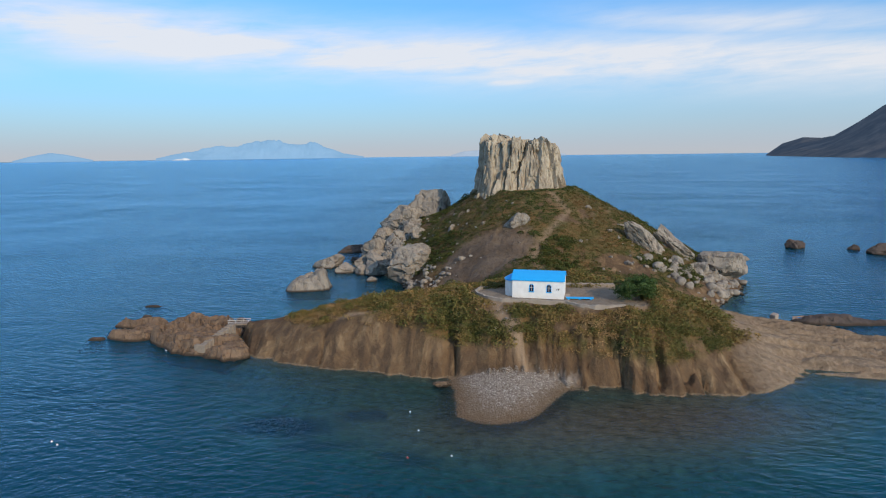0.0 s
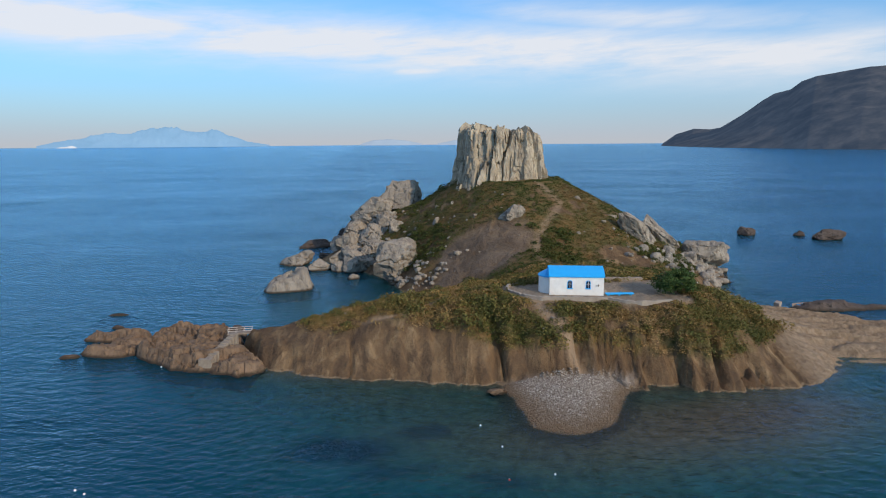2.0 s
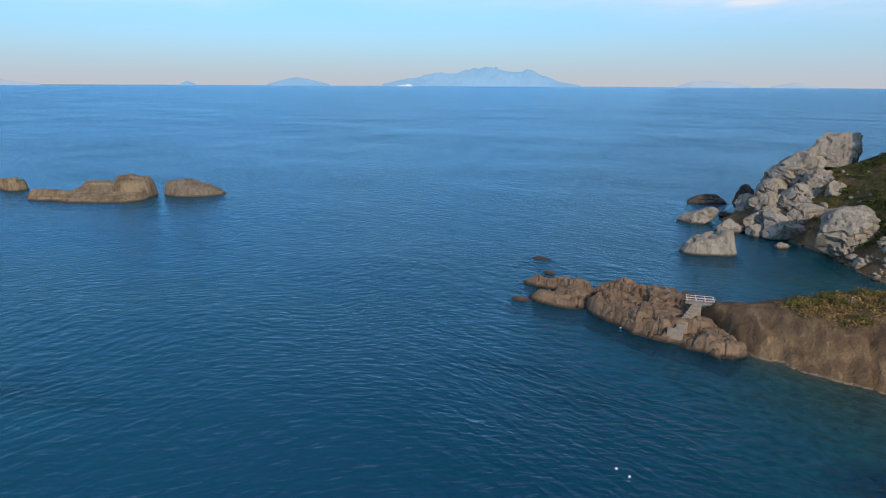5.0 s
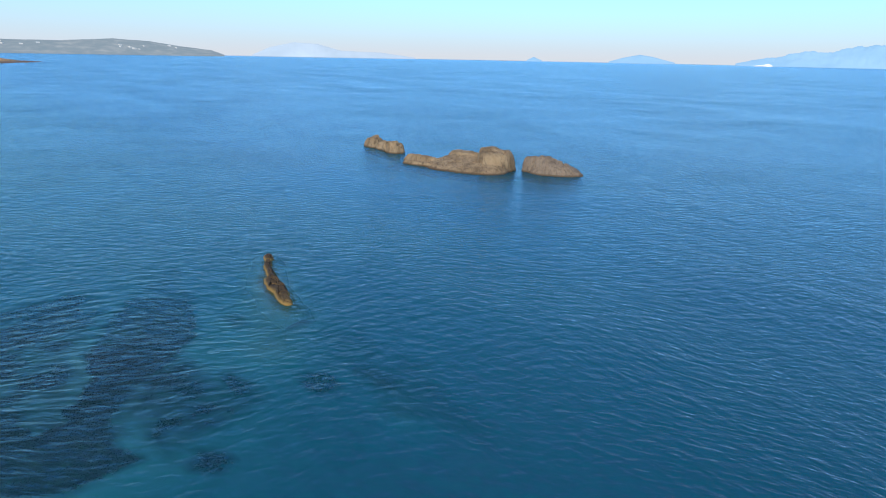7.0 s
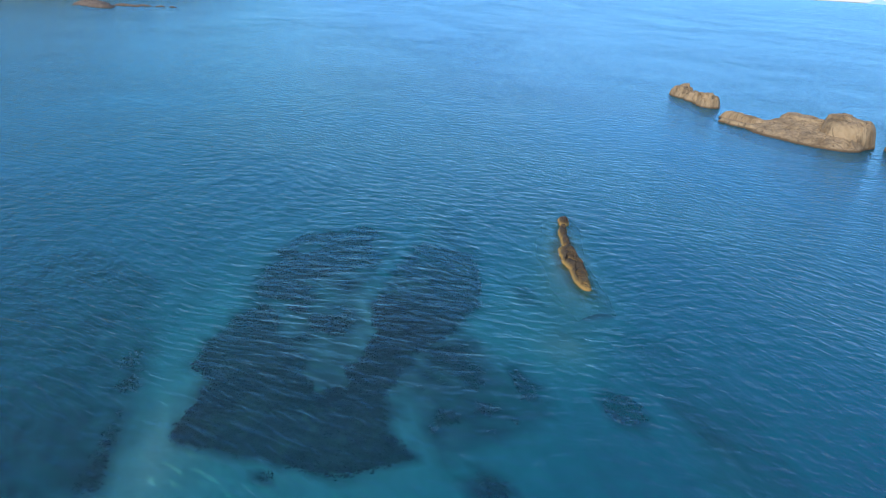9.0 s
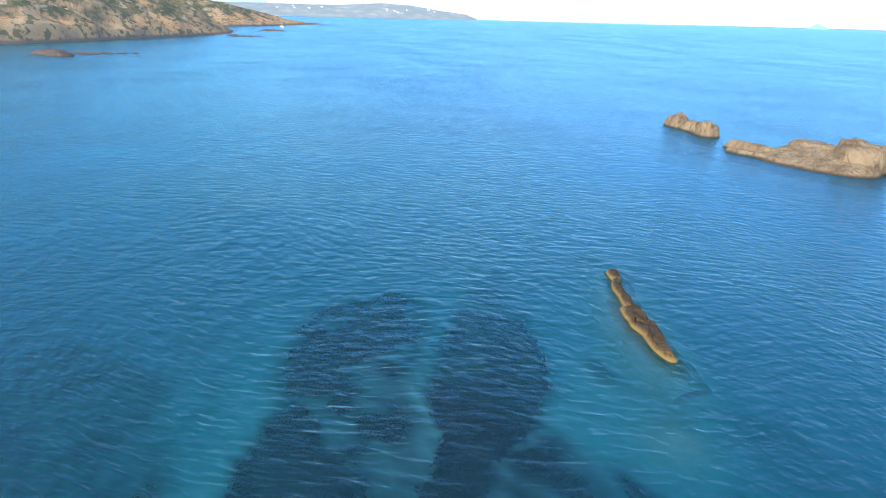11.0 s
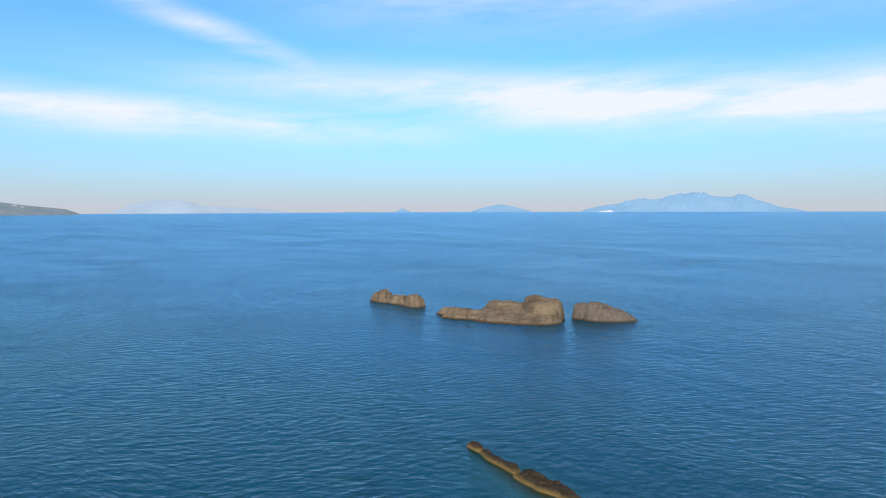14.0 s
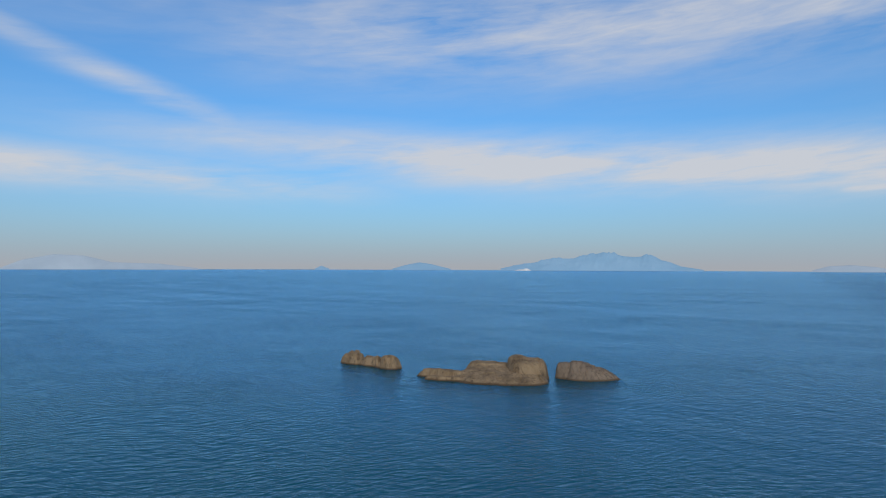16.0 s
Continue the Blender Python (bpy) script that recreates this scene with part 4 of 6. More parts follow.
# ---- the summit rock ----
def make_tower():
    nth, nz = 520, 120
    th = np.linspace(0, 2 * np.pi, nth, endpoint=False)
    hz = np.linspace(0, 1, nz)
    T, Hh = np.meshgrid(th, hz)
    cx, cy, ztop, zbase = 16.7, 155.0, 30.4, 15.5
    # rounded-square plan, leaning in towards the top
    plan = 1 / (np.abs(np.cos(T)) ** 3.2 + np.abs(np.sin(T)) ** 3.2) ** (1 / 3.2)
    flare = np.interp(Hh, [0, 0.25, 0.5, 0.8, 0.95, 1], [1.20, 1.08, 1.01, 0.96, 0.93, 0.86])
    foot = 1.6 * np.exp(-((T - 4.05) / 0.26) ** 2) * np.clip(1 - Hh / 0.75, 0, 1) ** 1.3
    arc = T * 9.5 / 3.4
    lean = 0.35 * np.sin(T * 2 + 1)
    wob, rise = 0.16 * fbm(T * 5, Hh * 5, 81, 3), 0.12 * fbm(T * 6, Hh * 3, 82, 3)
    # great buttresses, then slabs, then small broken faces, parted by clefts of uneven depth
    f1, f2, val = cells(arc + lean * Hh + wob, Hh * 0.75 + rise + 10.2, 5)
    g1, g2, val2 = cells(arc * 2.1 + lean * Hh * 2 + wob * 1.6, Hh * 1.9 + rise * 3 + 20, 9)
    k1, k2, val3 = cells(arc * 5.2 + wob * 3, Hh * 6.0 + rise * 6 + 30, 11)
    deep = np.clip(0.5 + 1.3 * fbm(T * 3, Hh * 3, 84, 2), 0.0, 1.2)
    disp = 2.3 * (val - 0.5) - 1.1 * deep * np.exp(-((f2 - f1) / 0.035) ** 2) + 1.3 * (val2 - 0.5) - 0.55 * deep * np.exp(-((g2 - g1) / 0.04) ** 2)
    disp = disp + 0.55 * (val3 - 0.5) + 0.8 * ((val2 * 7.1) % 1 - 0.5) * g2 + 0.3 * ((val3 * 5.7) % 1 - 0.5) * k2
    disp = disp + 0.16 * fbm(T * 30, Hh * 22, 85, 4)
    # the plan closes on itself
    blend = smooth(0, 0.12, T) * (1 - smooth(2 * np.pi - 0.12, 2 * np.pi, T))
    rx = 9.4 * plan * flare + disp * blend * (1 - 0.3 * Hh) + foot
    ry = 8.6 * plan * flare + disp * blend * (1 - 0.3 * Hh) + foot
    top = ztop - 0.95 * np.cos(T) + 1.5 * (val - 0.5) * smooth(0.5, 0.7, Hh) + 0.9 * (val2 - 0.5) + 0.4 * (val3 - 0.5)
    X = rx * np.cos(T)
    Y = ry * np.sin(T)
    Z = zbase + (top - zbase) * Hh
    co = [np.stack([X, Y, Z], -1).reshape(-1, 3)]
    idx = np.arange(nth * nz).reshape(nz, nth)
    quads = [np.stack([idx[:-1], np.roll(idx[:-1], -1, 1), np.roll(idx[1:], -1, 1), idx[1:]], -1).reshape(-1, 4)]
    # broken top, in rings towards the middle
    last, off = idx[-1], nth * nz
    for k, s in enumerate((0.93, 0.84, 0.7, 0.5, 0.3, 0.12)):
        xx, yy = X[-1] * s, Y[-1] * s
        f1, f2, v = cells(xx * 0.33 + 7, yy * 0.33 + 3, 14)
        zz = Z[-1] * s + (1 - s) * ztop + 1.5 * (v - 0.55) + 0.5 * fbm(xx * 0.7, yy * 0.7, 87, 3) + (0.25 if k == 0 else 0)
        co.append(np.stack([xx, yy, zz], -1))
        ring = off + np.arange(nth)
        quads.append(np.stack([last, np.roll(last, -1), np.roll(ring, -1), ring], -1))
        last, off = ring, off + nth
    me = mesh_from("summit_rock", np.concatenate(co), np.concatenate(quads), True)
    me.set_sharp_from_angle(angle=radians(35))
    ob = solid("summit_rock", me, TOWER_STONE, "tall flat-topped grey limestone outcrop with vertical cracks", "rock")
    ob.location = (cx, cy, 0)


make_tower()

GREY = "weathered grey limestone boulder"
# place, size, turn, tilt, seed, material, label
BOULDERS = [
    ((-31.0, 158.0, 0.9), (8.6, 6.5, 5.0), 0, 0, 2, LIMESTONE, "low pale boulder in shallow water"),
    ((-25.3, 151.5, 0.4), (7.2, 5.4, 4.0), 10, 0, 3, LIMESTONE, "low pale boulder beside the cove"),
    ((-27.7, 183.0, 0.8), (11.1, 8.3, 4.9), 10, 0, 4, DARK_ROCK, "dark reddish pointed rock in the sea"),
    ((-19.7, 178.0, 3.5), (5.1, 3.8, 4.4), -10, 0, 5, DARK_ROCK, "dark reddish rock by the shore"),
    ((-8.3, 137.0, 4.2), (12.6, 9.4, 10.2), 0, 0, 6, LIMESTONE, "large blocky pale limestone boulder above the cove"),
    ((-13.1, 165.0, 9.7), (11.7, 8.8, 10.8), 0, 0, 67, LIMESTONE, "tall pointed limestone boulder on the shore slope"),
    ((-5.6, 169.0, 14.1), (11.4, 8.5, 9.3), 0, 0, 8, LIMESTONE, "big cracked grey boulder under the summit"),
    ((-1.3, 172.0, 16.8), (3.4, 2.5, 2.7), 0, 10, 9, LIMESTONE, GREY),
    ((-6.9, 153.5, 8.6), (5.4, 4.0, 4.3), 30, 0, 10, LIMESTONE, "squarish cream boulder on the slope"),
    ((-12.2, 150.0, 4.5), (6.8, 5.1, 4.5), -20, 0, 11, LIMESTONE, GREY),
    ((-17.4, 158.0, 4.8), (9.4, 7.0, 7.0), 15, 0, 12, LIMESTONE, GREY),
    ((-16.0, 148.0, 1.6), (9.6, 6.6, 7.6), -25, 0, 13, LIMESTONE, "flat grey limestone slab at the waterline"),
    ((-20.9, 148.5, 0.7), (4.2, 3.1, 3.1), 0, 0, 14, LIMESTONE, GREY),
    ((3.8, 140.5, 8.8), (3.0, 2.6, 2.2), 0, 0, 16, LIMESTONE, GREY),
    ((13.6, 129.6, 13.6), (7.0, 5.2, 6.6), 20, 18, 57, LIMESTONE, "tilted pale boulder on the grassy hillside"),
    ((29.4, 137.3, 16.2), (1.9, 1.5, 1.5), 0, 0, 18, LIMESTONE, "small white stone on the hillside"),
    ((39.0, 128.0, 9.9), (12.4, 6.0, 5.6), 0, (20, 42), 19, LIMESTONE, "leaning smooth limestone slab on the hillside"),
    ((47.4, 136.0, 8.0), (11.0, 6.0, 4.8), -6, (10, 33), 20, LIMESTONE, "long sloping limestone slab"),
    ((56.9, 134.0, 4.1), (10.9, 8.2, 6.3), -12, 0, 21, LIMESTONE, "huge rounded boulder overhanging the water"),
    ((40.4, 121.6, 4.2), (7.2, 5.0, 3.8), 8, 0, 22, LIMESTONE, GREY),
    ((44.6, 123.4, 3.7), (3.6, 3.2, 4.0), 0, 0, 23, LIMESTONE, GREY),
    ((49.5, 126.3, 2.8), (4.0, 3.2, 3.2), 30, 0, 24, LIMESTONE, GREY),
    ((46.2, 122.0, 2.6), (3.8, 3.0, 2.6), 60, 0, 25, LIMESTONE, GREY),
    ((50.3, 125.0, 1.7), (3.2, 2.4, 1.1), 10, 0, 26, BROWN_ROCK, "flat brown rock at the waterline"),
    ((55.2, 128.5, 1.3), (4.0, 3.0, 1.1), 50, 0, 27, BROWN_ROCK, "flat brown rock at the waterline"),
    ((35.2, 133.6, 12.2), (2.8, 2.2, 2.4), 0, 0, 28, LIMESTONE, GREY),
    ((98.0, 182.0, 0.6), (6.4, 5.0, 4.8), 0, 0, 29, DARK_ROCK, "dark rock awash in the open sea"),
    ((115.3, 170.6, 0.6), (10.2, 6.0, 4.6), -8, 0, 30, DARK_ROCK, "broad dark rock awash in the open sea"),
    ((112.2, 177.5, 0.3), (3.6, 3.0, 2.6), 0, 0, 31, DARK_ROCK, "small dark rock awash in the open sea"),
    ((20.5, 140.0, 18.2), (4.6, 2.4, 2.2), -18, 0, 32, LIMESTONE, "pale slab at the foot of the summit rock"),
    ((23.5, 137.0, 16.6), (2.4, 1.8, 1.6), 30, 0, 33, LIMESTONE, GREY),
    ((0.5, 143.5, 11.2), (2.6, 2.2, 2.0), 10, 0, 34, LIMESTONE, GREY),
    ((7.0, 132.0, 8.6), (2.4, 1.9, 1.8), 40, 0, 35, LIMESTONE, GREY),
    ((-0.8, 77.6, 0.15), (2.6, 1.6, 1.2), -20, 0, 36, BROWN_ROCK, "flat brown rock beside the pebble beach"),
    ((-14.3, 149.0, 3.2), (5.2, 3.9, 4.7), -30, 0, 38, LIMESTONE, GREY),
    ((-12.3, 157.0, 6.4), (11.0, 8.0, 8.6), 10, 0, 39, LIMESTONE, GREY),
    ((-18.4, 153.0, 2.0), (10.4, 7.6, 6.8), 25, 0, 41, LIMESTONE, GREY),
    ((-22.0, 172.0, 2.2), (3.4, 2.5, 1.8), 0, 0, 45, DARK_ROCK, "dark wet boulder at the waterline"),
    ((-17.7, 140.0, 0.2), (3.2, 2.4, 1.7), 0, 0, 46, LIMESTONE, GREY),
    ((-7.5, 130.6, 0.6), (4.0, 3.0, 2.6), 30, 0, 47, LIMESTONE, GREY),
    ((0.5, 129.5, 2.4), (5.0, 3.2, 2.6), -10, 0, 48, LIMESTONE, GREY),
    ((6.0, 126.0, 3.6), (3.6, 2.6, 2.0), 15, 0, 49, LIMESTONE, GREY),
    ((45.1, 127.0, 5.3), (4.4, 3.6, 4.4), 40, 10, 70, LIMESTONE, GREY),
    ((50.3, 129.6, 4.4), (4.0, 3.6, 4.6), -15, 0, 71, LIMESTONE, GREY),
    ((46.9, 125.6, 3.9), (3.4, 3.0, 3.6), 25, 0, 72, LIMESTONE, GREY),
    ((53.0, 129.6, 2.2), (4.0, 3.2, 3.0), 0, 0, 73, LIMESTONE, GREY),
    ((-24.9, 165.0, 0.5), (3.8, 2.6, 1.8), 5, 0, 76, DARK_ROCK, "small dark wet rock at the waterline"),
    ((-6.0, 140.0, 7.4), (3.6, 2.8, 2.4), 12, 0, 77, LIMESTONE, GREY),
    ((1.0, 143.0, 8.8), (2.2, 1.8, 1.6), 0, 0, 78, LIMESTONE, GREY),
    ((-16.0, 163.0, 5.0), (10.0, 8.0, 9.0), 20, 0, 79, LIMESTONE, GREY),
    ((-20.0, 163.5, 2.6), (7.6, 6.5, 6.2), -15, 0, 80, LIMESTONE, GREY),
    ((-9.0, 160.0, 8.6), (9.5, 8.0, 8.0), 30, 0, 81, LIMESTONE, GREY),
]
for at, size, turn, tilt, seed, mat, label in BOULDERS:
    # each one is bedded in the slope or the seabed under it
    bed = max(float(land(np.array([at[0]]), np.array([at[1]]))[0]), -1.6) - 0.12 * size[2]
    top, low = at[2] + size[2] / 2, min(at[2] - size[2] / 2, bed)
    tilt, dip = tilt if isinstance(tilt, tuple) else (tilt, 0.0)
    if not dip:
        at, size = (at[0], at[1], (top + low) / 2), (size[0], size[1], top - low)
    boulder("boulder", at, size, turn, seed, mat, label, tilt=tilt, dip=dip, level=5 if max(size) > 5 else 4, group="boulders round the island")


def make_rubble():
    """Fallen stones along the shores and slopes, too many to count."""
    rs = np.random.RandomState(201)
    spots = [(-8, 131, 7, 3.5, 90, 0.75), (-3, 125.5, 4, 2.0, 60, 0.7), (-14, 144, 6, 5, 50, 0.8), (46, 121, 8, 4, 110, 1.0), (52, 126, 6, 5, 110, 1.1), (57, 130, 4, 4, 40, 1.0), (40, 127, 7, 5, 8, 0.5),
             (6, 133, 12, 6, 25, 0.4), (4, 123, 11, 6, 10, 0.5), (-2, 146, 6, 8, 30, 0.5), (24, 133, 12, 10, 25, 0.25), (-10, 156, 6, 8, 40, 0.8), (36, 124, 8, 6, 50, 0.45), (-6, 94, 12, 2.0, 70, 0.25), (6.5, 85, 1.5, 3, 40, 0.2)]
    cos, faces, off = [], [], 0
    for cx, cy, sx, sy, n, size in spots:
        for _ in range(n):
            x, y = cx + sx * rs.normal() * 0.6, cy + sy * rs.normal() * 0.6
            z = float(land(np.array([x]), np.array([y]))[0])
            if z < -0.9:
                continue
            co, f = boulder_shape(300 + rs.randint(40), 2, 8, 0.04)
            if rs.rand() < 0.4:
                continue
            s = size * (0.35 + 1.1 * rs.rand() ** 2.5)
            a = rs.rand() * 6.3
            c = co * s * np.array([1, 0.8, 0.7])
            c = np.stack([c[:, 0] * np.cos(a) - c[:, 1] * np.sin(a), c[:, 0] * np.sin(a) + c[:, 1] * np.cos(a), c[:, 2]], -1)
            cos.append(c + (x, y, z + 0.12 * s))
            faces.append(f + off)
            off += len(c)
    me = mesh_from("rubble", np.concatenate(cos), np.concatenate(faces))
    solid("rubble", me, LIMESTONE, "loose pale stones on slopes and shores", "stones", kind="stuff")


make_rubble()


def make_pebbles():
    rs = np.random.RandomState(211)
    n = 95000
    x, y = rs.uniform(-5, 20, n), rs.uniform(62.5, 82.5, n)
    b, z = beach(x, y), land(x, y)
    ok = (b > -0.15 - 0.3 * rs.rand(n)) & (z < 0.5 + 1.1 * b) & (y < 79.6) & (z > -0.7) & (rs.rand(n) < 0.6 + 0.4 * smooth(-0.2, 0.35, b))
    x, y, z = x[ok], y[ok], z[ok]
    n = len(x)
    s = 0.05 + 0.10 * rs.rand(n) ** 2.5
    base = np.array([[1, 0, 0], [0, 1, 0], [-1, 0, 0], [0, -1, 0], [0, 0, 0.6], [0, 0, -0.6]])
    tri = np.array([[0, 1, 4], [1, 2, 4], [2, 3, 4], [3, 0, 4], [1, 0, 5], [2, 1, 5], [3, 2, 5], [0, 3, 5]])
    a = rs.rand(n) * 6.3
    c = base[None] * (1 + 0.4 * rs.normal(size=(n, 6, 1)) * 0.5) * s[:, None, None]
    rx = c[..., 0] * np.cos(a)[:, None] - c[..., 1] * np.sin(a)[:, None]
    ry = c[..., 0] * np.sin(a)[:, None] + c[..., 1] * np.cos(a)[:, None]
    co = np.stack([rx + x[:, None], ry + y[:, None], c[..., 2] + (z + 0.3 * s)[:, None]], -1).reshape(-1, 3)
    quads = (tri[None] + 6 * np.arange(n)[:, None, None]).reshape(-1, 3)
    solid("pebbles", mesh_from("pebbles", co, quads), PEBBLE, "grey and white pebbles on a small fan-shaped beach", "pebbles", kind="stuff")


make_pebbles()

# ---- low rocks in the sea ----
islet("boulder", [(-29.6, 132.8, 4.8, 3.0, 14, 2.7, 6, 0.5, 0.0), (-27.2, 133.4, 2.0, 2.2, 30, 4.2, 5)], LIMESTONE, "wedge-shaped pale boulder standing in the cove", 331, 0.15, rough=0.6, category="boulder", group="boulders round the island")
islet("spit_rock", [(-38.5, 95.5, 7.0, 4.4, -38, 1.8, 6), (-33.0, 92.0, 4.6, 3.6, -40, 1.5, 6), (-30.6, 88.8, 2.4, 1.8, -30, 1.6, 6), (-39.4, 101.6, 7.2, 2.6, -18, 2.5, 7), (-35.2, 98.0, 2.4, 2.2, -30, 1.9, 6), (-43.6, 97.6, 3.0, 2.6, -50, 1.9, 7)],
      BROWN_ROCK, "rugged reddish brown rock at the end of the spit", 301, 0.14, strata=0.6, rough=0.55, blocky=0.4)
islet("outer_rock", [(-49.8, 98.6, 4.2, 2.0, -12, 1.3, 5), (-52.0, 104.8, 4.2, 1.5, -14, 1.2, 5), (-48.4, 101.6, 2.8, 3.0, 0, 1.6, 6)],
      BROWN_ROCK, "low layered brown rock off the spit", 302, 0.16, strata=0.4, rough=0.4, blocky=0.3, warp=0.6)
islet("skerry", [(-54.6, 97.7, 1.3, 0.7, 0, 0.45, 3)], BROWN_ROCK, "small brown rock just above water", 303, 0.15, rough=0.15, warp=0.2)
islet("skerry", [(-53.3, 110.8, 1.0, 0.6, -20, 0.4, 3)], DARK_ROCK, "small dark rock just above water", 304, 0.15, rough=0.15, warp=0.2)
islet("skerry", [(-56.0, 118.4, 1.7, 0.5, 0, 0.3, 3)], DARK_ROCK, "small dark rock just above water", 305, 0.15, rough=0.15, warp=0.2)
islet("skerry", [(-33.6, 103.4, 1.6, 1.3, 0, 1.7, 4)], DARK_ROCK, "dark rock behind the footbridge", 306, 0.15, rough=0.2)
islet("shore_reef", [(63, 104.2, 6.5, 1.7, -6, 1.0, 3), (74, 103.2, 9, 1.5, -4, 0.6, 3), (88, 103, 9, 1.6, 4, 0.5, 3)], DARK_ROCK, "long dark reef beside the flat shore", 307, 0.25, rough=0.3)
GROUP = "three rocks in the open sea"
islet("sea_rock", [(-213.6, 136.4, 4.2, 2.6, -6, 2.6, 8), (-207.5, 136.0, 4.4, 2.2, -6, 2.0, 7), (-201.0, 134.9, 4.0, 2.5, -6, 2.5, 9)],
      TAN_ROCK, "long low tan rock in the open sea", 311, 0.16, rough=0.45, blocky=0.85, group=GROUP, warp=0.6)
islet("sea_rock", [(-163.6, 139.4, 5.0, 4.6, 18, 4.6, 9, 0.02, 0.06), (-166.4, 140.0, 3.2, 3.4, 10, 5.1, 9), (-173.5, 138.2, 6.0, 2.6, 14, 3.3, 8), (-168.4, 133.6, 11.4, 6.8, 18, 1.9, 8, 0.1, 0.8), (-181.0, 130.2, 6.8, 1.4, 10, 1.9, 7), (-178.8, 126.8, 5.6, 0.9, 14, 1.0, 6)],
      TAN_ROCK, "large tan rock in the open sea with a smooth sloping apron", 312, 0.16, rough=0.22, blocky=0.12, group=GROUP, warp=0.5)
islet("sea_rock", [(-150.4, 147.0, 6.6, 4.2, 36, 3.0, 3.0, -0.45, 0.2), (-156.6, 145.2, 2.2, 3.0, 10, 3.5, 8), (-153.6, 146.0, 2.6, 3.2, 20, 3.7, 7)],
      SEA_STONE, "wedge-shaped brown rock in the open sea", 313, 0.16, rough=0.35, blocky=0.28, group=GROUP, warp=0.5)
islet("reef", [(-131.3, 62.9, 1.4, 0.6, -22, 0.7, 4), (-127.9, 61.6, 2.6, 0.5, -20, 0.6, 4), (-125.3, 60.6, 1.6, 0.5, -28, 0.6, 4), (-120.4, 58.9, 4.2, 0.95, -11, 0.8, 5), (-116.8, 58.0, 2.4, 0.75, -8, 0.7, 4)],
      REEF_ROCK, "narrow weed-edged reef just above the water", 314, 0.08, rough=0.2, blocky=0.2, warp=0.3, steep=0.45)


# ---- seagrass ----
def make_seagrass():
    rs = np.random.RandomState(401)
    n = 90000
    x, y = rs.uniform(-140, -82, n), rs.uniform(18, 58, n)
    x2, y2 = rs.uniform(-62, 0, n // 3), rs.uniform(62, 92, n // 3)
    x, y = np.concatenate([x, x2]), np.concatenate([y, y2])
    ok = rs.rand(len(x)) < smooth(0.82, 1.0, weed_mask(x, y))
    ok &= land(x, y) < -1.2
    x, y = x[ok], y[ok]
    c = np.stack([x, y, np.full(len(x), -1.45)], -1)
    tone = np.clip(0.4 + 0.75 * fbm(x * 0.25, y * 0.25, 403, 4), 0, 1)
    foliage("seagrass", WEED, [leaf_quads(c, np.full(len(c), 0.42), np.full(len(c), 0.10), 7, 0.26, tone, 405, 0.15)], "dark seagrass meadow under clear shallow water", "seagrass")


make_seagrass()


# ---- the chapel and its terrace ----
def arched(width, height, depth, sides=10):
    """A door- or window-shaped block with a round head; its back lies on y = 0 and its foot on z = 0."""
    bm = bmesh.new()
    r = width / 2
    prof = [(-r, 0), (r, 0)] + [(r * math.cos(a), height - r + r * math.sin(a)) for a in np.linspace(0, math.pi, sides)]
    front = [bm.verts.new((x, -depth, z)) for x, z in prof]
    back = [bm.verts.new((x, 0, z)) for x, z in prof]
    bm.faces.new(front)
    bm.faces.new(back[::-1])
    for i in range(len(prof)):
        j = (i + 1) % len(prof)
        bm.faces.new((front[j], front[i], back[i], back[j]))
    bmesh.ops.recalc_face_normals(bm, faces=bm.faces)
    return bm


def arch_ring(width, height, thick, depth, sides=12):
    """A frame round an arched opening."""
    bm = bmesh.new()

    def outline(w, h, foot):
        r = w / 2
        return [(r, foot)] + [(r * math.cos(a), h - r + r * math.sin(a)) for a in np.linspace(0, math.pi, sides)] + [(-r, foot)]

    out, inn = outline(width + 2 * thick, height + thick, 0), outline(width, height, 0)
    rows = [[bm.verts.new((x, y, z)) for x, z in prof] for prof, y in ((out, -depth), (inn, -depth), (inn, 0.0), (out, 0.0))]
    for k in range(4):
        a, b = rows[k], rows[(k + 1) % 4]
        for i in range(len(a) - 1):
            bm.faces.new((a[i], a[i + 1], b[i + 1], b[i]))
    for i in (0, -1):
        bm.faces.new([rows[k][i] for k in range(4)])
    bmesh.ops.recalc_face_normals(bm, faces=bm.faces)
    return bm


CHAPEL_TURN = math.degrees(math.atan2(88.0 - 89.6, 15.7 - 8.9))
CHAPEL_L, CHAPEL_W, EAVE, RIDGE = 7.0, 4.4, 2.45, 3.45


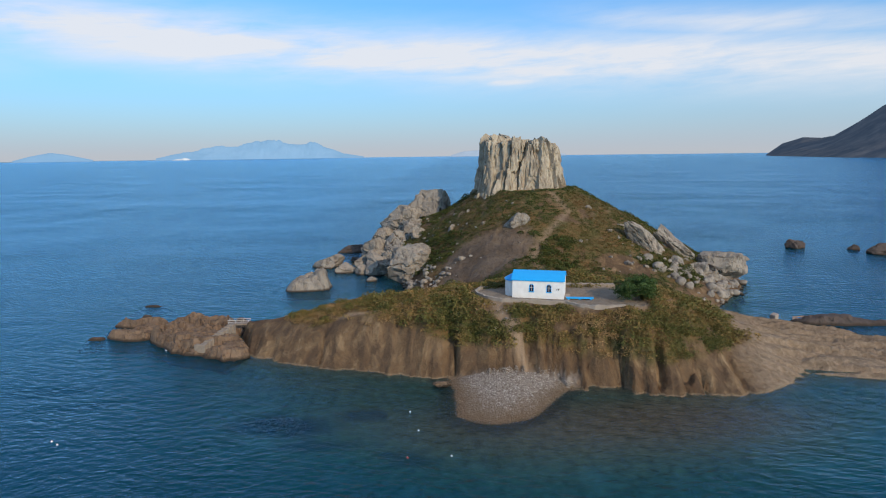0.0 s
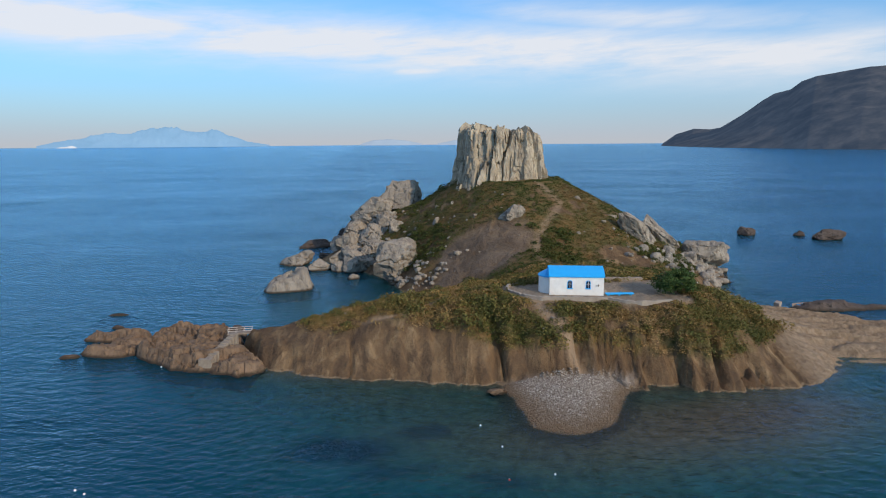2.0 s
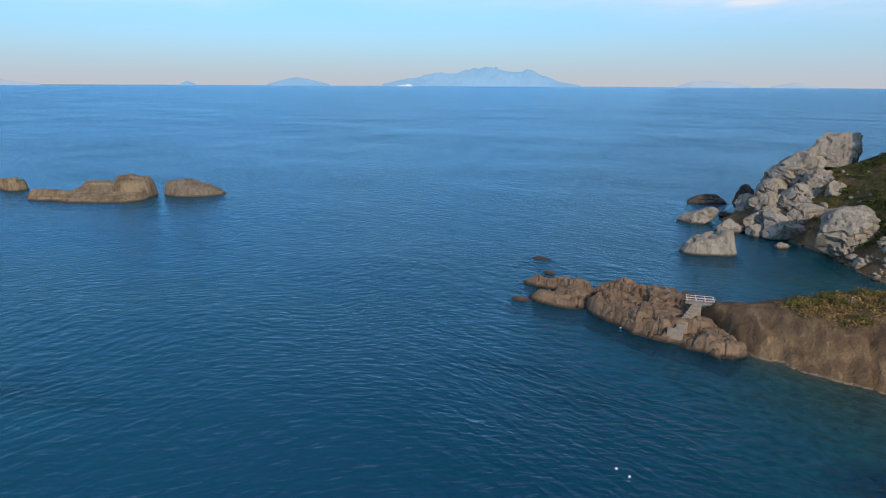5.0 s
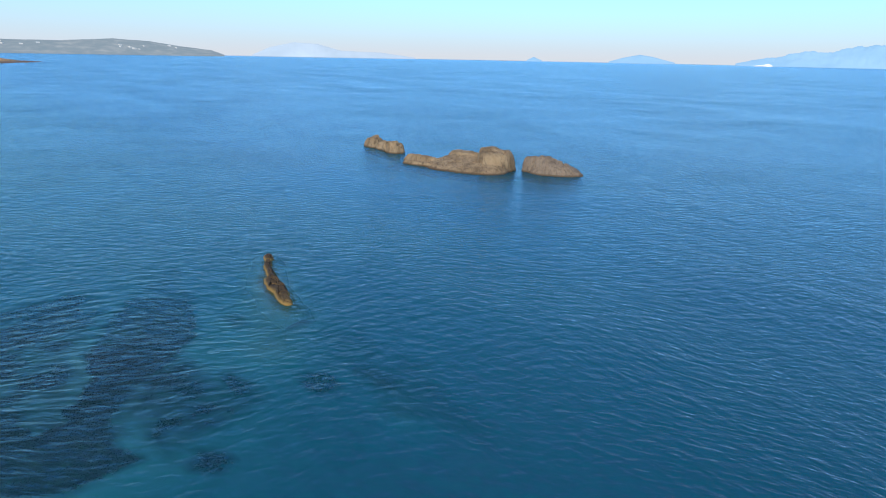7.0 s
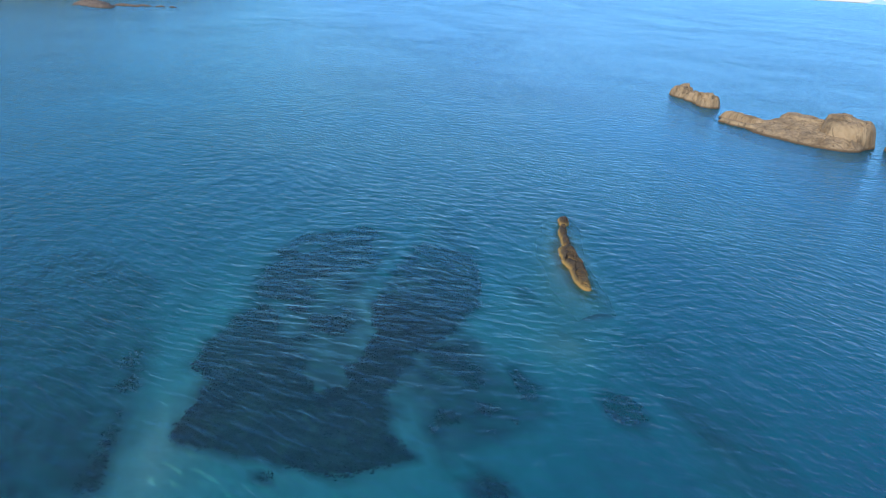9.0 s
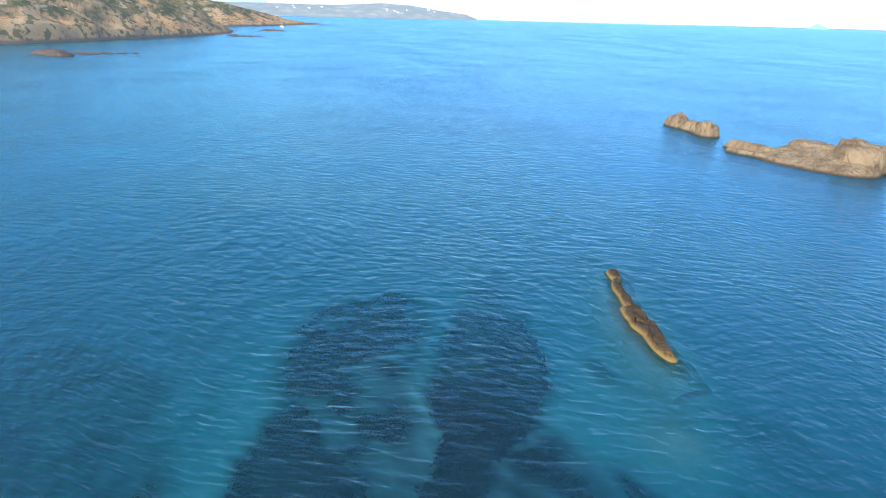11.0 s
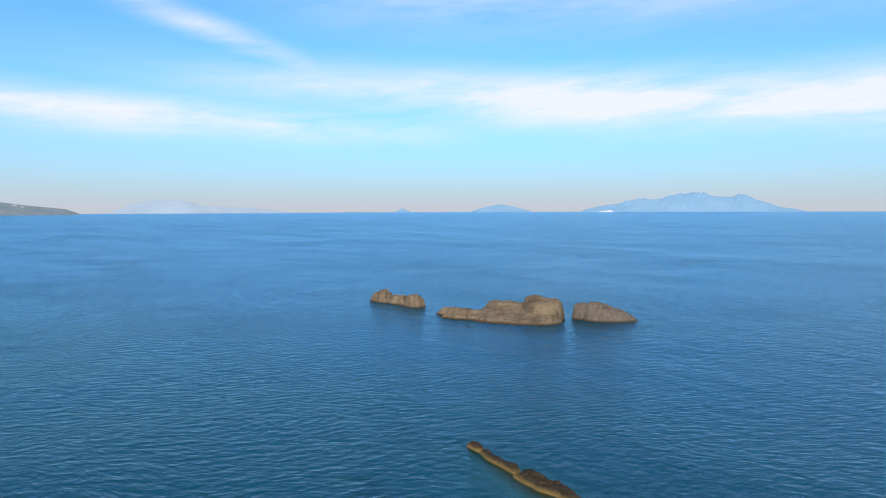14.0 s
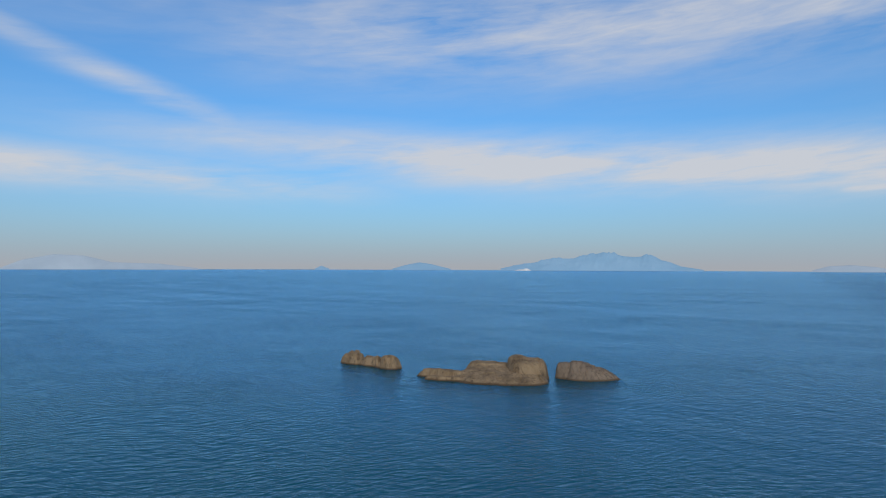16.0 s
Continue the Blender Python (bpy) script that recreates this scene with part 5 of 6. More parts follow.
def chapel_wall_front(windows):
    """The front wall, 0.4 m thick, with arched openings through it."""
    bm = bmesh.new()
    xs = sorted({0.0, CHAPEL_L} | {w + s * 0.325 for w in windows for s in (-1, 1)})
    z0, w2, sill, head = -0.3, 0.325, 0.95, 2.0
    for a, b in zip(xs[:-1], xs[1:]):
        mid = (a + b) / 2
        if any(abs(mid - w) < 0.3 for w in windows):
            box(bm, a, 0, z0, b, 0.4, sill, 0)
            # head over the arch
            arc = [(mid - w2 * math.cos(t), head - w2 + w2 * math.sin(t)) for t in np.linspace(0, math.pi, 10)]
            for (xa, za), (xb, zb) in zip(arc[:-1], arc[1:]):
                vs = [bm.verts.new(p) for p in ((xa, 0, za), (xb, 0, zb), (xb, 0, EAVE), (xa, 0, EAVE), (xa, 0.4, za), (xb, 0.4, zb), (xb, 0.4, EAVE), (xa, 0.4, EAVE))]
                for f in ((0, 1, 2, 3), (7, 6, 5, 4), (0, 4, 5, 1), (3, 2, 6, 7)):
                    bm.faces.new([vs[i] for i in f])
        else:
            box(bm, a, 0, z0, b, 0.4, EAVE, 0)
    bmesh.ops.remove_doubles(bm, verts=bm.verts, dist=1e-4)
    bmesh.ops.recalc_face_normals(bm, faces=bm.faces)
    return bm


def make_chapel():
    ch = thing("chapel", "small whitewashed chapel with a bright blue roof", "chapel", (8.9, 89.6, 8.12), CHAPEL_TURN)
    windows = (2.63, 5.0)
    part("front_wall", chapel_wall_front(windows), WHITE, ch)
    part("back_wall", box(bmesh.new(), 0, CHAPEL_W - 0.4, -0.3, CHAPEL_L, CHAPEL_W, EAVE, 0), WHITE, ch)
    for x0 in (0.0, CHAPEL_L - 0.4):
        bm = bmesh.new()
        prof = [(0.4, -0.3), (CHAPEL_W - 0.4, -0.3), (CHAPEL_W - 0.4, EAVE + 0.1), (CHAPEL_W / 2, RIDGE - 0.08), (0.4, EAVE + 0.1)]
        a = [bm.verts.new((x0, y, z)) for y, z in prof]
        b = [bm.verts.new((x0 + 0.4, y, z)) for y, z in prof]
        bm.faces.new(a), bm.faces.new(b[::-1])
        for i in range(5):
            bm.faces.new((a[i], b[i], b[(i + 1) % 5], a[(i + 1) % 5]))
        bmesh.ops.recalc_face_normals(bm, faces=bm.faces)
        part("gable_wall", bm, WHITE, ch)
    # roof slopes with a curved crown and a thick eave
    bm = bmesh.new()
    prof = [(-0.14, EAVE - 0.02), (-0.14, EAVE + 0.16)]
    for k in range(9):
        u = k / 8
        prof.append((-0.10 + (CHAPEL_W + 0.2) * u, EAVE + 0.2 + (RIDGE - EAVE - 0.1) * (1 - abs(2 * u - 1) ** 1.35)))
    prof += [(CHAPEL_W + 0.14, EAVE + 0.16), (CHAPEL_W + 0.14, EAVE - 0.02)]
    ends = [[bm.verts.new((x, y, z)) for y, z in prof] for x in (-0.12, CHAPEL_L + 0.12)]
    for i in range(len(prof) - 1):
        bm.faces.new((ends[0][i], ends[1][i], ends[1][i + 1], ends[0][i + 1]))
    under = [[bm.verts.new((x, y, z - 0.12 if 1 < i < len(prof) - 2 else z)) for i, (y, z) in enumerate(prof)] for x in (-0.12, CHAPEL_L + 0.12)]
    for i in range(len(prof) - 1):
        bm.faces.new((under[0][i + 1], under[1][i + 1], under[1][i], under[0][i]))
    for e, u in zip(ends, under):
        for i in range(len(prof) - 1):
            bm.faces.new((e[i], e[i + 1], u[i + 1], u[i]))
    bmesh.ops.remove_doubles(bm, verts=bm.verts, dist=1e-4)
    bmesh.ops.recalc_face_normals(bm, faces=bm.faces)
    part("roof", bm, BLUE, ch, "bright blue painted roof")
    # half-round apse at the sea end with its own blue cap
    bm = bmesh.new()
    r, mid, n = 1.55, CHAPEL_W / 2, 7
    arc = [(-r * math.sin(t) * 0.85, mid - r * math.cos(t)) for t in np.linspace(0, math.pi, n)]
    low, up = [bm.verts.new((x, y, -0.3)) for x, y in arc], [bm.verts.new((x, y, EAVE - 0.2)) for x, y in arc]
    for i in range(n - 1):
        bm.faces.new((low[i], low[i + 1], up[i + 1], up[i]))
    bm.faces.new(up)
    bmesh.ops.recalc_face_normals(bm, faces=bm.faces)
    part("apse", bm, WHITE, ch)
    bm = bmesh.new()
    arc = [(-(r + 0.12) * math.sin(t) * 0.85 - 0.02, mid - (r + 0.12) * math.cos(t)) for t in np.linspace(0, math.pi, n)]
    low, up = [bm.verts.new((x, y, EAVE - 0.26)) for x, y in arc], [bm.verts.new((x, y, EAVE - 0.10)) for x, y in arc]
    peak = bm.verts.new((-0.02, mid, RIDGE - 0.25))
    for i in range(n - 1):
        bm.faces.new((low[i], low[i + 1], up[i + 1], up[i]))
        bm.faces.new((up[i], up[i + 1], peak))
    bm.faces.new(low)
    bmesh.ops.recalc_face_normals(bm, faces=bm.faces)
    part("apse_roof", bm, BLUE, ch, "blue half-cone roof")
    for x in windows:
        win = part("window", arch_ring(0.53, 1.0, 0.06, 0.10), BLUE, ch, "arched window with a blue frame")
        win.location = (x, 0.06, 0.95)
        pane = part("pane", arched(0.52, 0.99, 0.03), DARK_GLASS, win)
        pane.location = (0, 0.02, 0)
        part("mullion", box(bmesh.new(), -0.025, -0.06, 0.0, 0.025, -0.02, 0.98, 0.005), PALE_METAL, win)
        part("transom", box(bmesh.new(), -0.26, -0.062, 0.52, 0.26, -0.022, 0.57, 0.005), PALE_METAL, win)
        part("sill", box(bmesh.new(), -0.38, -0.16, -0.09, 0.38, 0.06, 0.0, 0.01), BLUE, win, "blue sill")
    lamp = part("wall_lamp", box(bmesh.new(), 6.24, -0.12, 1.25, 6.38, 0.0, 1.5, 0.03), BARK, ch, "small dark wall lamp")
    part("notice_plate", box(bmesh.new(), 5.95, -0.03, 1.2, 6.1, 0.0, 1.42, 0.01), PALE_METAL, ch)
    part("step", box(bmesh.new(), CHAPEL_L + 0.05, 1.4, -0.3, CHAPEL_L + 0.75, 3.0, 0.12, 0.02), CONCRETE, ch)
    return ch


make_chapel()


def make_bench():
    b = thing("long_bench", "long low bright blue masonry bench on the terrace", "bench", (16.05, 88.2, 8.12), -6)
    part("seat", box(bmesh.new(), 0, -0.35, 0.16, 3.7, 0.35, 0.30, 0.03), BLUE, b)
    for x in (0.25, 1.7, 3.2):
        part("plinth", box(bmesh.new(), x, -0.22, -0.1, x + 0.25, 0.28, 0.16, 0.02), BLUE, b)


make_bench()


def wall_strip(points, width, height, foot, seed):
    """A low uneven wall that follows a line of places."""
    bm = bmesh.new()
    pts = []
    for (x0, y0), (x1, y1) in zip(points[:-1], points[1:]):
        n = max(2, int(math.hypot(x1 - x0, y1 - y0) / 0.35))
        pts += [(x0 + (x1 - x0) * k / n, y0 + (y1 - y0) * k / n) for k in range(n)]
    pts.append(points[-1])
    rows = []
    rs = np.random.RandomState(seed)
    for i, (x, y) in enumerate(pts):
        a, b = pts[max(i - 1, 0)], pts[min(i + 1, len(pts) - 1)]
        d = Vector((b[0] - a[0], b[1] - a[1], 0)).normalized()
        s = Vector((-d.y, d.x, 0)) * width / 2
        c, j = Vector((x, y, 0)), 0.04 * rs.normal()
        top = height + 0.05 * rs.normal()
        rows.append([bm.verts.new(p) for p in (c - s + Vector((0, 0, foot)), c - s * (0.9 + j) + Vector((0, 0, top)), c + s * (0.9 - j) + Vector((0, 0, top + 0.02)), c + s + Vector((0, 0, foot)))])
    for a, b in zip(rows[:-1], rows[1:]):
        for k in range(3):
            bm.faces.new((a[k], b[k], b[k + 1], a[k + 1]))
    bm.faces.new(rows[0]), bm.faces.new(rows[-1][::-1])
    bmesh.ops.recalc_face_normals(bm, faces=bm.faces)
    return bm


def place_wall(name, points, width, height, foot, seed, mat, label):
    bm = wall_strip(points, width, height, foot, seed)
    me = bpy.data.meshes.new(name)
    bm.to_mesh(me)
    bm.free()
    solid(name, me, mat, label, "wall")


place_wall("kerb_wall", [(6.6, 96.2), (4.8, 95.4), (4.0, 93.4), (4.3, 91.2), (5.6, 89.2), (7.4, 87.9), (12, 86.8), (15.6, 86.2), (17.3, 84.5), (19, 83.7), (23, 83.8)], 0.36, 8.38, 7.0, 501, CONCRETE, "low pale kerb round the chapel terrace")
place_wall("stone_wall", [(16.5, 96.3), (19, 96.2), (22, 95.9), (24.6, 95.5)], 0.5, 8.62, 6.5, 502, WALL_STONE, "low rough stone wall behind the terrace")


# ---- terrace tree ----
def make_tree(at, reach, tall, seed):
    rs = np.random.RandomState(seed)
    tr = thing("tree", "round dense green shrubby tree beside the terrace", "tree", at)
    bm = bmesh.new()
    tips = []
    rod(bm, (0, 0, -0.4), (0.1, 0, tall * 0.3), 0.16, 0.12)
    for k in range(7):
        a = k * 0.9 + rs.rand() * 0.5
        mid = Vector((math.cos(a) * reach * 0.4, math.sin(a) * reach * 0.4, tall * (0.42 + 0.15 * rs.rand())))
        end = Vector((math.cos(a) * reach * 0.8, math.sin(a) * reach * 0.8, tall * (0.5 + 0.35 * rs.rand())))
        rod(bm, (0.1, 0, tall * 0.28), mid, 0.08, 0.05, 6)
        rod(bm, mid, end, 0.05, 0.02, 5)
        tips += [mid, end]
    part("trunk", bm, BARK, tr)
    n = 80
    th, rr = rs.rand(n) * 6.3, reach * np.sqrt(rs.rand(n)) * 0.85
    hz = tall * (0.12 + 0.75 * rs.rand(n) ** 0.7 * np.sqrt(np.clip(1 - (rr / reach) ** 2, 0, 1)))
    c = np.stack([rr * np.cos(th), rr * np.sin(th), hz], -1)
    size = 0.5 + 0.45 * rs.rand(n)
    co, q, tone = leaf_quads(c, size, size * 0.8, 130, 0.11, rs.rand(n), seed + 1)
    me = mesh_from("crown", co, q)
    attribute(me, "tone", tone)
    me.materials.append(TREE_LEAF)
    ob = new("crown", me)
    ob.parent = tr


make_tree((25.2, 87.4, 7.9), 3.0, 4.0, 511)


# ---- footbridge and steps on the spit ----
def make_bridge():
    b = thing("footbridge", "small plank footbridge with pale rails over the gap in the spit", "bridge", (-34.2, 98.2, 2.25), 4)
    for k in range(11):
        plank = part("plank", box(bmesh.new(), 0.02 + k * 0.3, -0.55, 0.0, 0.29 + k * 0.3, 0.55, 0.06, 0.008), TIMBER, b)
    for y in (-0.42, 0.42):
        part("beam", box(bmesh.new(), -0.1, y - 0.07, -0.2, 3.4, y + 0.07, -0.005, 0.01), TIMBER, b)
        for x in (0.1, 1.15, 2.2, 3.2):
            part("post", rod(bmesh.new(), (x, y * 1.15, -0.05), (x, y * 1.15, 0.62), 0.03), PALE_METAL, b)
        for z in (0.32, 0.60):
            part("rail", rod(bmesh.new(), (0.0, y * 1.15, z), (3.3, y * 1.15, z), 0.03), PALE_METAL, b)


make_bridge()


def make_steps():
    worn = plain("worn concrete", (0.30, 0.24, 0.18), (0.21, 0.165, 0.125), 0.9, 1.5, bump=0.4)
    s = thing("concrete_steps", "pale concrete steps on the brown spit rock", "steps", (-35.0, 90.2, 1.45), -10)
    for k in range(9):
        part("step", box(bmesh.new(), 0.12 * k - 0.5 + 0.1 * (k == 0), 0.72 * k, -1.2, 0.12 * k + 0.5, 0.72 * k + 0.75, 0.10 + 0.15 * k, 0.05), worn, s)
    part("landing", box(bmesh.new(), -1.1, -0.6, -1.2, 0.6, 0.05, 0.06, 0.05), worn, s)


make_steps()


# ---- shore clutter ----
def make_block():
    bm = box(bmesh.new(), -0.55, -0.45, -1.2, 0.55, 0.45, 0.35, 0.1)
    me = bpy.data.meshes.new("concrete_block")
    bm.to_mesh(me)
    bm.free()
    ob = solid("concrete_block", me, CONCRETE, "pale concrete block on the flat shore", "block")
    ob.matrix_world = pose(53.0, 104.6, 1.1, 6, -8, 35)


make_block()


def make_boat():
    b = thing("rowing_boat", "small grey wooden boat with blue seats by the reef", "boat", (58.6, 106.0, 0.0), 12)
    bm = bmesh.new()
    secs = []
    for u in np.linspace(0, 1, 9):
        w = 0.75 * math.sin(math.pi * min(1, 0.18 + u * 0.82)) ** 0.6 if u < 1 else 0.02
        x, lift = -1.8 + 3.6 * u, 0.5 + 0.25 * (u - 0.4) ** 2
        secs.append([bm.verts.new(p) for p in ((x, -w, lift), (x, -w * 0.85, 0.1), (x, -w * 0.3, -0.2), (x, w * 0.3, -0.2), (x, w * 0.85, 0.1), (x, w, lift), (x, w * 0.85, lift), (x, w * 0.6, 0.08), (x, -w * 0.6, 0.08), (x, -w * 0.85, lift))])
    for a, c in zip(secs[:-1], secs[1:]):
        for k in range(10):
            bm.faces.new((a[k], c[k], c[(k + 1) % 10], a[(k + 1) % 10]))
    bm.faces.new(secs[0]), bm.faces.new(secs[-1][::-1])
    bmesh.ops.recalc_face_normals(bm, faces=bm.faces)
    part("hull", bm, TIMBER, b)
    for x in (-0.8, 0.4):
        part("thwart", box(bmesh.new(), x, -0.6, 0.34, x + 0.25, 0.6, 0.39, 0.01), BLUE, b, "blue plank seat")


make_boat()


def make_buoy(at, r, mat, label):
    b = thing("mooring_buoy", label, "buoy", at, group="mooring buoys")
    bm = bmesh.new()
    bmesh.ops.create_uvsphere(bm, u_segments=16, v_segments=10, radius=r)
    part("float", bm, mat, b)
    part("eye", rod(bmesh.new(), (0, 0, r * 0.9), (0, 0, r * 1.35), r * 0.18), PALE_METAL, b)


for x, y, red in ((-39.4, 63.2, 0), (-38.4, 62.5, 0), (-4.1, 70.0, 0), (-2.9, 65.4, 0), (0.5, 60.0, 0), (-3.6, 59.7, 1), (-41.3, 92.0, 0)):
    make_buoy((x, y, 0.02), 0.10, BUOY_RED if red else BUOY_WHITE, "small red float on the water" if red else "small white float on the water")


# ---- coasts and distance ----
EYE = np.array([-50.0, 15.0])


def far_ridge(name, profile, dist, deep, mat, label, seed, rugged=0.08, rows=14, cols=240, bluff=0.0, crags=0.0, kind="structure"):
    """A range of land seen across the sea, from (bearing, angle above the horizon) along its crest."""
    azs, els = np.array([p[0] for p in profile], float), np.array([p[1] for p in profile], float)
    order = np.argsort(azs)
    a = np.linspace(azs.min(), azs.max(), cols)
    d0 = np.interp(a, azs[order], np.broadcast_to(dist, azs.shape)[order])
    crest = 26 + (d0 + deep) * np.tan(np.radians(np.interp(a, azs[order], els[order])))
    A, V = np.meshgrid(a, np.linspace(0, 1.35, rows))
    D = d0[None] + deep * V
    arc = np.radians(A) * D
    rise = np.where(V <= 1, bluff * smooth(0.0, 0.10, V) + (1 - bluff) * V ** 0.9, 1 - (V - 1) * 1.6)
    Z = -2 + (crest[None] + 2) * rise
    Z = Z + crest[None] * rugged * (fbm(arc / (deep * 0.35), D / (deep * 0.35), seed, 5) + 0.8 * np.abs(fbm(arc / (deep * 0.22), D / (deep * 0.22), seed + 1, 4)) - 0.3) * np.clip(V * 4, 0, 1) * np.where(V > 0.95, 0.35, 1) + crest[None] * crags * slabs(arc / 26.0, D / 26.0, seed + 2, 0.2) * np.clip(V * 5, 0, 1) * np.where(V > 0.9, 0.3, 1)
    X, Y = EYE[0] - np.sin(np.radians(A)) * D, EYE[1] + np.cos(np.radians(A)) * D
    co = np.stack([X, Y, Z], -1).reshape(-1, 3)
    idx = np.arange(rows * cols).reshape(rows, cols)
    q = np.stack([idx[:-1, :-1], idx[:-1, 1:], idx[1:, 1:], idx[1:, :-1]], -1).reshape(-1, 4)
    me = mesh_from(name, co, q, True)
    return solid(name, me, mat, label, "mountains", kind=kind)


def coast_material():
    """Dry headland: scrub on the gentle ground, orange and grey earth where it is steep."""
    m, t, p, pos, _ = material("dry scrubby coast")
    n = noise_tex(t, pos, 0.06, 7, 0.7, 0.4)
    n2 = noise_tex(t, pos, 0.03, 5, 0.6, 0.3)
    scrub = ramp(t, n, [(0.40, (0.06, 0.072, 0.03)), (0.52, (0.15, 0.125, 0.06)), (0.64, (0.34, 0.23, 0.125))])
    earth = ramp(t, n2, [(0.38, (0.24, 0.155, 0.105)), (0.5, (0.46, 0.26, 0.115)), (0.62, (0.50, 0.32, 0.17))])
    bushes = ramp(t, noise_tex(t, pos, 0.16, 4, 0.6, 0.3), [(0.52, 0.0), (0.58, 0.85)])
    scrub = mix_colour(t, ramp(t, noise_tex(t, pos, 0.075, 4, 0.6), [(0.56, 0.0), (0.64, 0.8)]), scrub, (0.40, 0.31, 0.22))
    normal = t.nodes.new("ShaderNodeNewGeometry").outputs["Normal"]
    steep = ramp(t, height_of(t, normal), [(0.5, 1.0), (0.72, 0.0)])
    low = maths(t, "SUBTRACT", 1.55, maths(t, "MULTIPLY", height_of(t, pos), 0.05))
    steep = maths(t, "MAXIMUM", steep, ramp(t, maths(t, "ADD", low, maths(t, "MULTIPLY", maths(t, "SUBTRACT", n2, 0.5), 3.2)), [(0.45, 0.0), (0.75, 1.0)]))
    c = mix_colour(t, bushes, mix_colour(t, steep, scrub, earth), (0.06, 0.07, 0.032))
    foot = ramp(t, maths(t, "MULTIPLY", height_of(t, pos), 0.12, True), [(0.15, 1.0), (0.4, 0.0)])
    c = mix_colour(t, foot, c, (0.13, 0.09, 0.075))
    t.links.new(c, p.inputs["Base Color"])
    p.inputs["Roughness"].default_value = 1.0
    p.inputs["Specular IOR Level"].default_value = 0.0
    # faint blue-grey emission stands in for air haze over the headland
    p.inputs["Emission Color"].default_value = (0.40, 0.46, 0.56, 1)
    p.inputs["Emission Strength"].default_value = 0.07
    bumped(t, p, n, 0.8, 6.0)
    return m


# each glow is haze painted on as emission; nothing here shines
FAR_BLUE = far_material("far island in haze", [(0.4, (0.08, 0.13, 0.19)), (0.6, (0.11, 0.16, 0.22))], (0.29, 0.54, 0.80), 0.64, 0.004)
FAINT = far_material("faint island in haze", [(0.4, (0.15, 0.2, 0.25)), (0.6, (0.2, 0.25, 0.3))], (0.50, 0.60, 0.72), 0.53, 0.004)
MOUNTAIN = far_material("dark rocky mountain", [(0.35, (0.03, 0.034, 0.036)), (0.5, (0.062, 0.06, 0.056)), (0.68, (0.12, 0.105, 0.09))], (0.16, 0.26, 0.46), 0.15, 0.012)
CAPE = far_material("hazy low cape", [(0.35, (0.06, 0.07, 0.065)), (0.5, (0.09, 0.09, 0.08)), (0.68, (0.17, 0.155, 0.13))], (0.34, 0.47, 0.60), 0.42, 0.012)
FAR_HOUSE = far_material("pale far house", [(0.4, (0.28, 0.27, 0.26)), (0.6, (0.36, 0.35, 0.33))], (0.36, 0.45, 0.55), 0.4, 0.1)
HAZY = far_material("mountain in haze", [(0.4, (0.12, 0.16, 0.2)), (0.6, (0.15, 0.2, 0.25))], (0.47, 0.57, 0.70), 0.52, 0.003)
COAST = coast_material()

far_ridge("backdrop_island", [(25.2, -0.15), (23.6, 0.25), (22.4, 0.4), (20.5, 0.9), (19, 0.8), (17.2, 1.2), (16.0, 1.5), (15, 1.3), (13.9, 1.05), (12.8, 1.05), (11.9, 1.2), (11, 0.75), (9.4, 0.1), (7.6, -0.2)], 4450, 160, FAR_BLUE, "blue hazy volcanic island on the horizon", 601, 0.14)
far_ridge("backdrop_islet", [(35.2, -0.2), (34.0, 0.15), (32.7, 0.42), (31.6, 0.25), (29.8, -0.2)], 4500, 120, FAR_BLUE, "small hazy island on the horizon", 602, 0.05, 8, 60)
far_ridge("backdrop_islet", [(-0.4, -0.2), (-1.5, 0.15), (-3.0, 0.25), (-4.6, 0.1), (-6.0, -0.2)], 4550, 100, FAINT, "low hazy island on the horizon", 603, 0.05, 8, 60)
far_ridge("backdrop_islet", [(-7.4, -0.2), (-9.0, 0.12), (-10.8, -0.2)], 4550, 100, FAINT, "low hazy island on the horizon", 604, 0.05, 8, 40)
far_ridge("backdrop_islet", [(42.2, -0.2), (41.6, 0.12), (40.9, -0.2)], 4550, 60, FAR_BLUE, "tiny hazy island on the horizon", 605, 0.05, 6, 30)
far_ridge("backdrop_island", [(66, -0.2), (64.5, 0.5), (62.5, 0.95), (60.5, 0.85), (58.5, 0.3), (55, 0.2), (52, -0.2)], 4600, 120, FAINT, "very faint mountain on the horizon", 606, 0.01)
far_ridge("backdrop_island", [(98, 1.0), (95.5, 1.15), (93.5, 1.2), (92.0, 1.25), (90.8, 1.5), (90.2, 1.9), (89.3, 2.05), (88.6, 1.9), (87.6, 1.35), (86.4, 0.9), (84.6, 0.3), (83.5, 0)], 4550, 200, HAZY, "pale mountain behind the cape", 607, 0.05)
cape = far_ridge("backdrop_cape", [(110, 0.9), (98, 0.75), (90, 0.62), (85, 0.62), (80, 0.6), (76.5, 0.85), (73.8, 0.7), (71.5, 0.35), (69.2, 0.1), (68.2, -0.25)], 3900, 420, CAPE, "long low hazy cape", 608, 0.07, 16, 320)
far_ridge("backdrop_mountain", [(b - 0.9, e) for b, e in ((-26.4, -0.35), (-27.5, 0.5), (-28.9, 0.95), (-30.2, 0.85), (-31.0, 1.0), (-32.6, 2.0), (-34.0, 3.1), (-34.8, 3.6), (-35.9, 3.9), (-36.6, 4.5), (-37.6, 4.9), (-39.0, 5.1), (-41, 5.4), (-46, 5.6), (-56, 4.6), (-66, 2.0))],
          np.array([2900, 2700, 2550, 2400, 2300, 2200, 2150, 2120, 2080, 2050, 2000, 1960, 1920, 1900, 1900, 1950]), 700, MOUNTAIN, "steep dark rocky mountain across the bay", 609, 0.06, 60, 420)
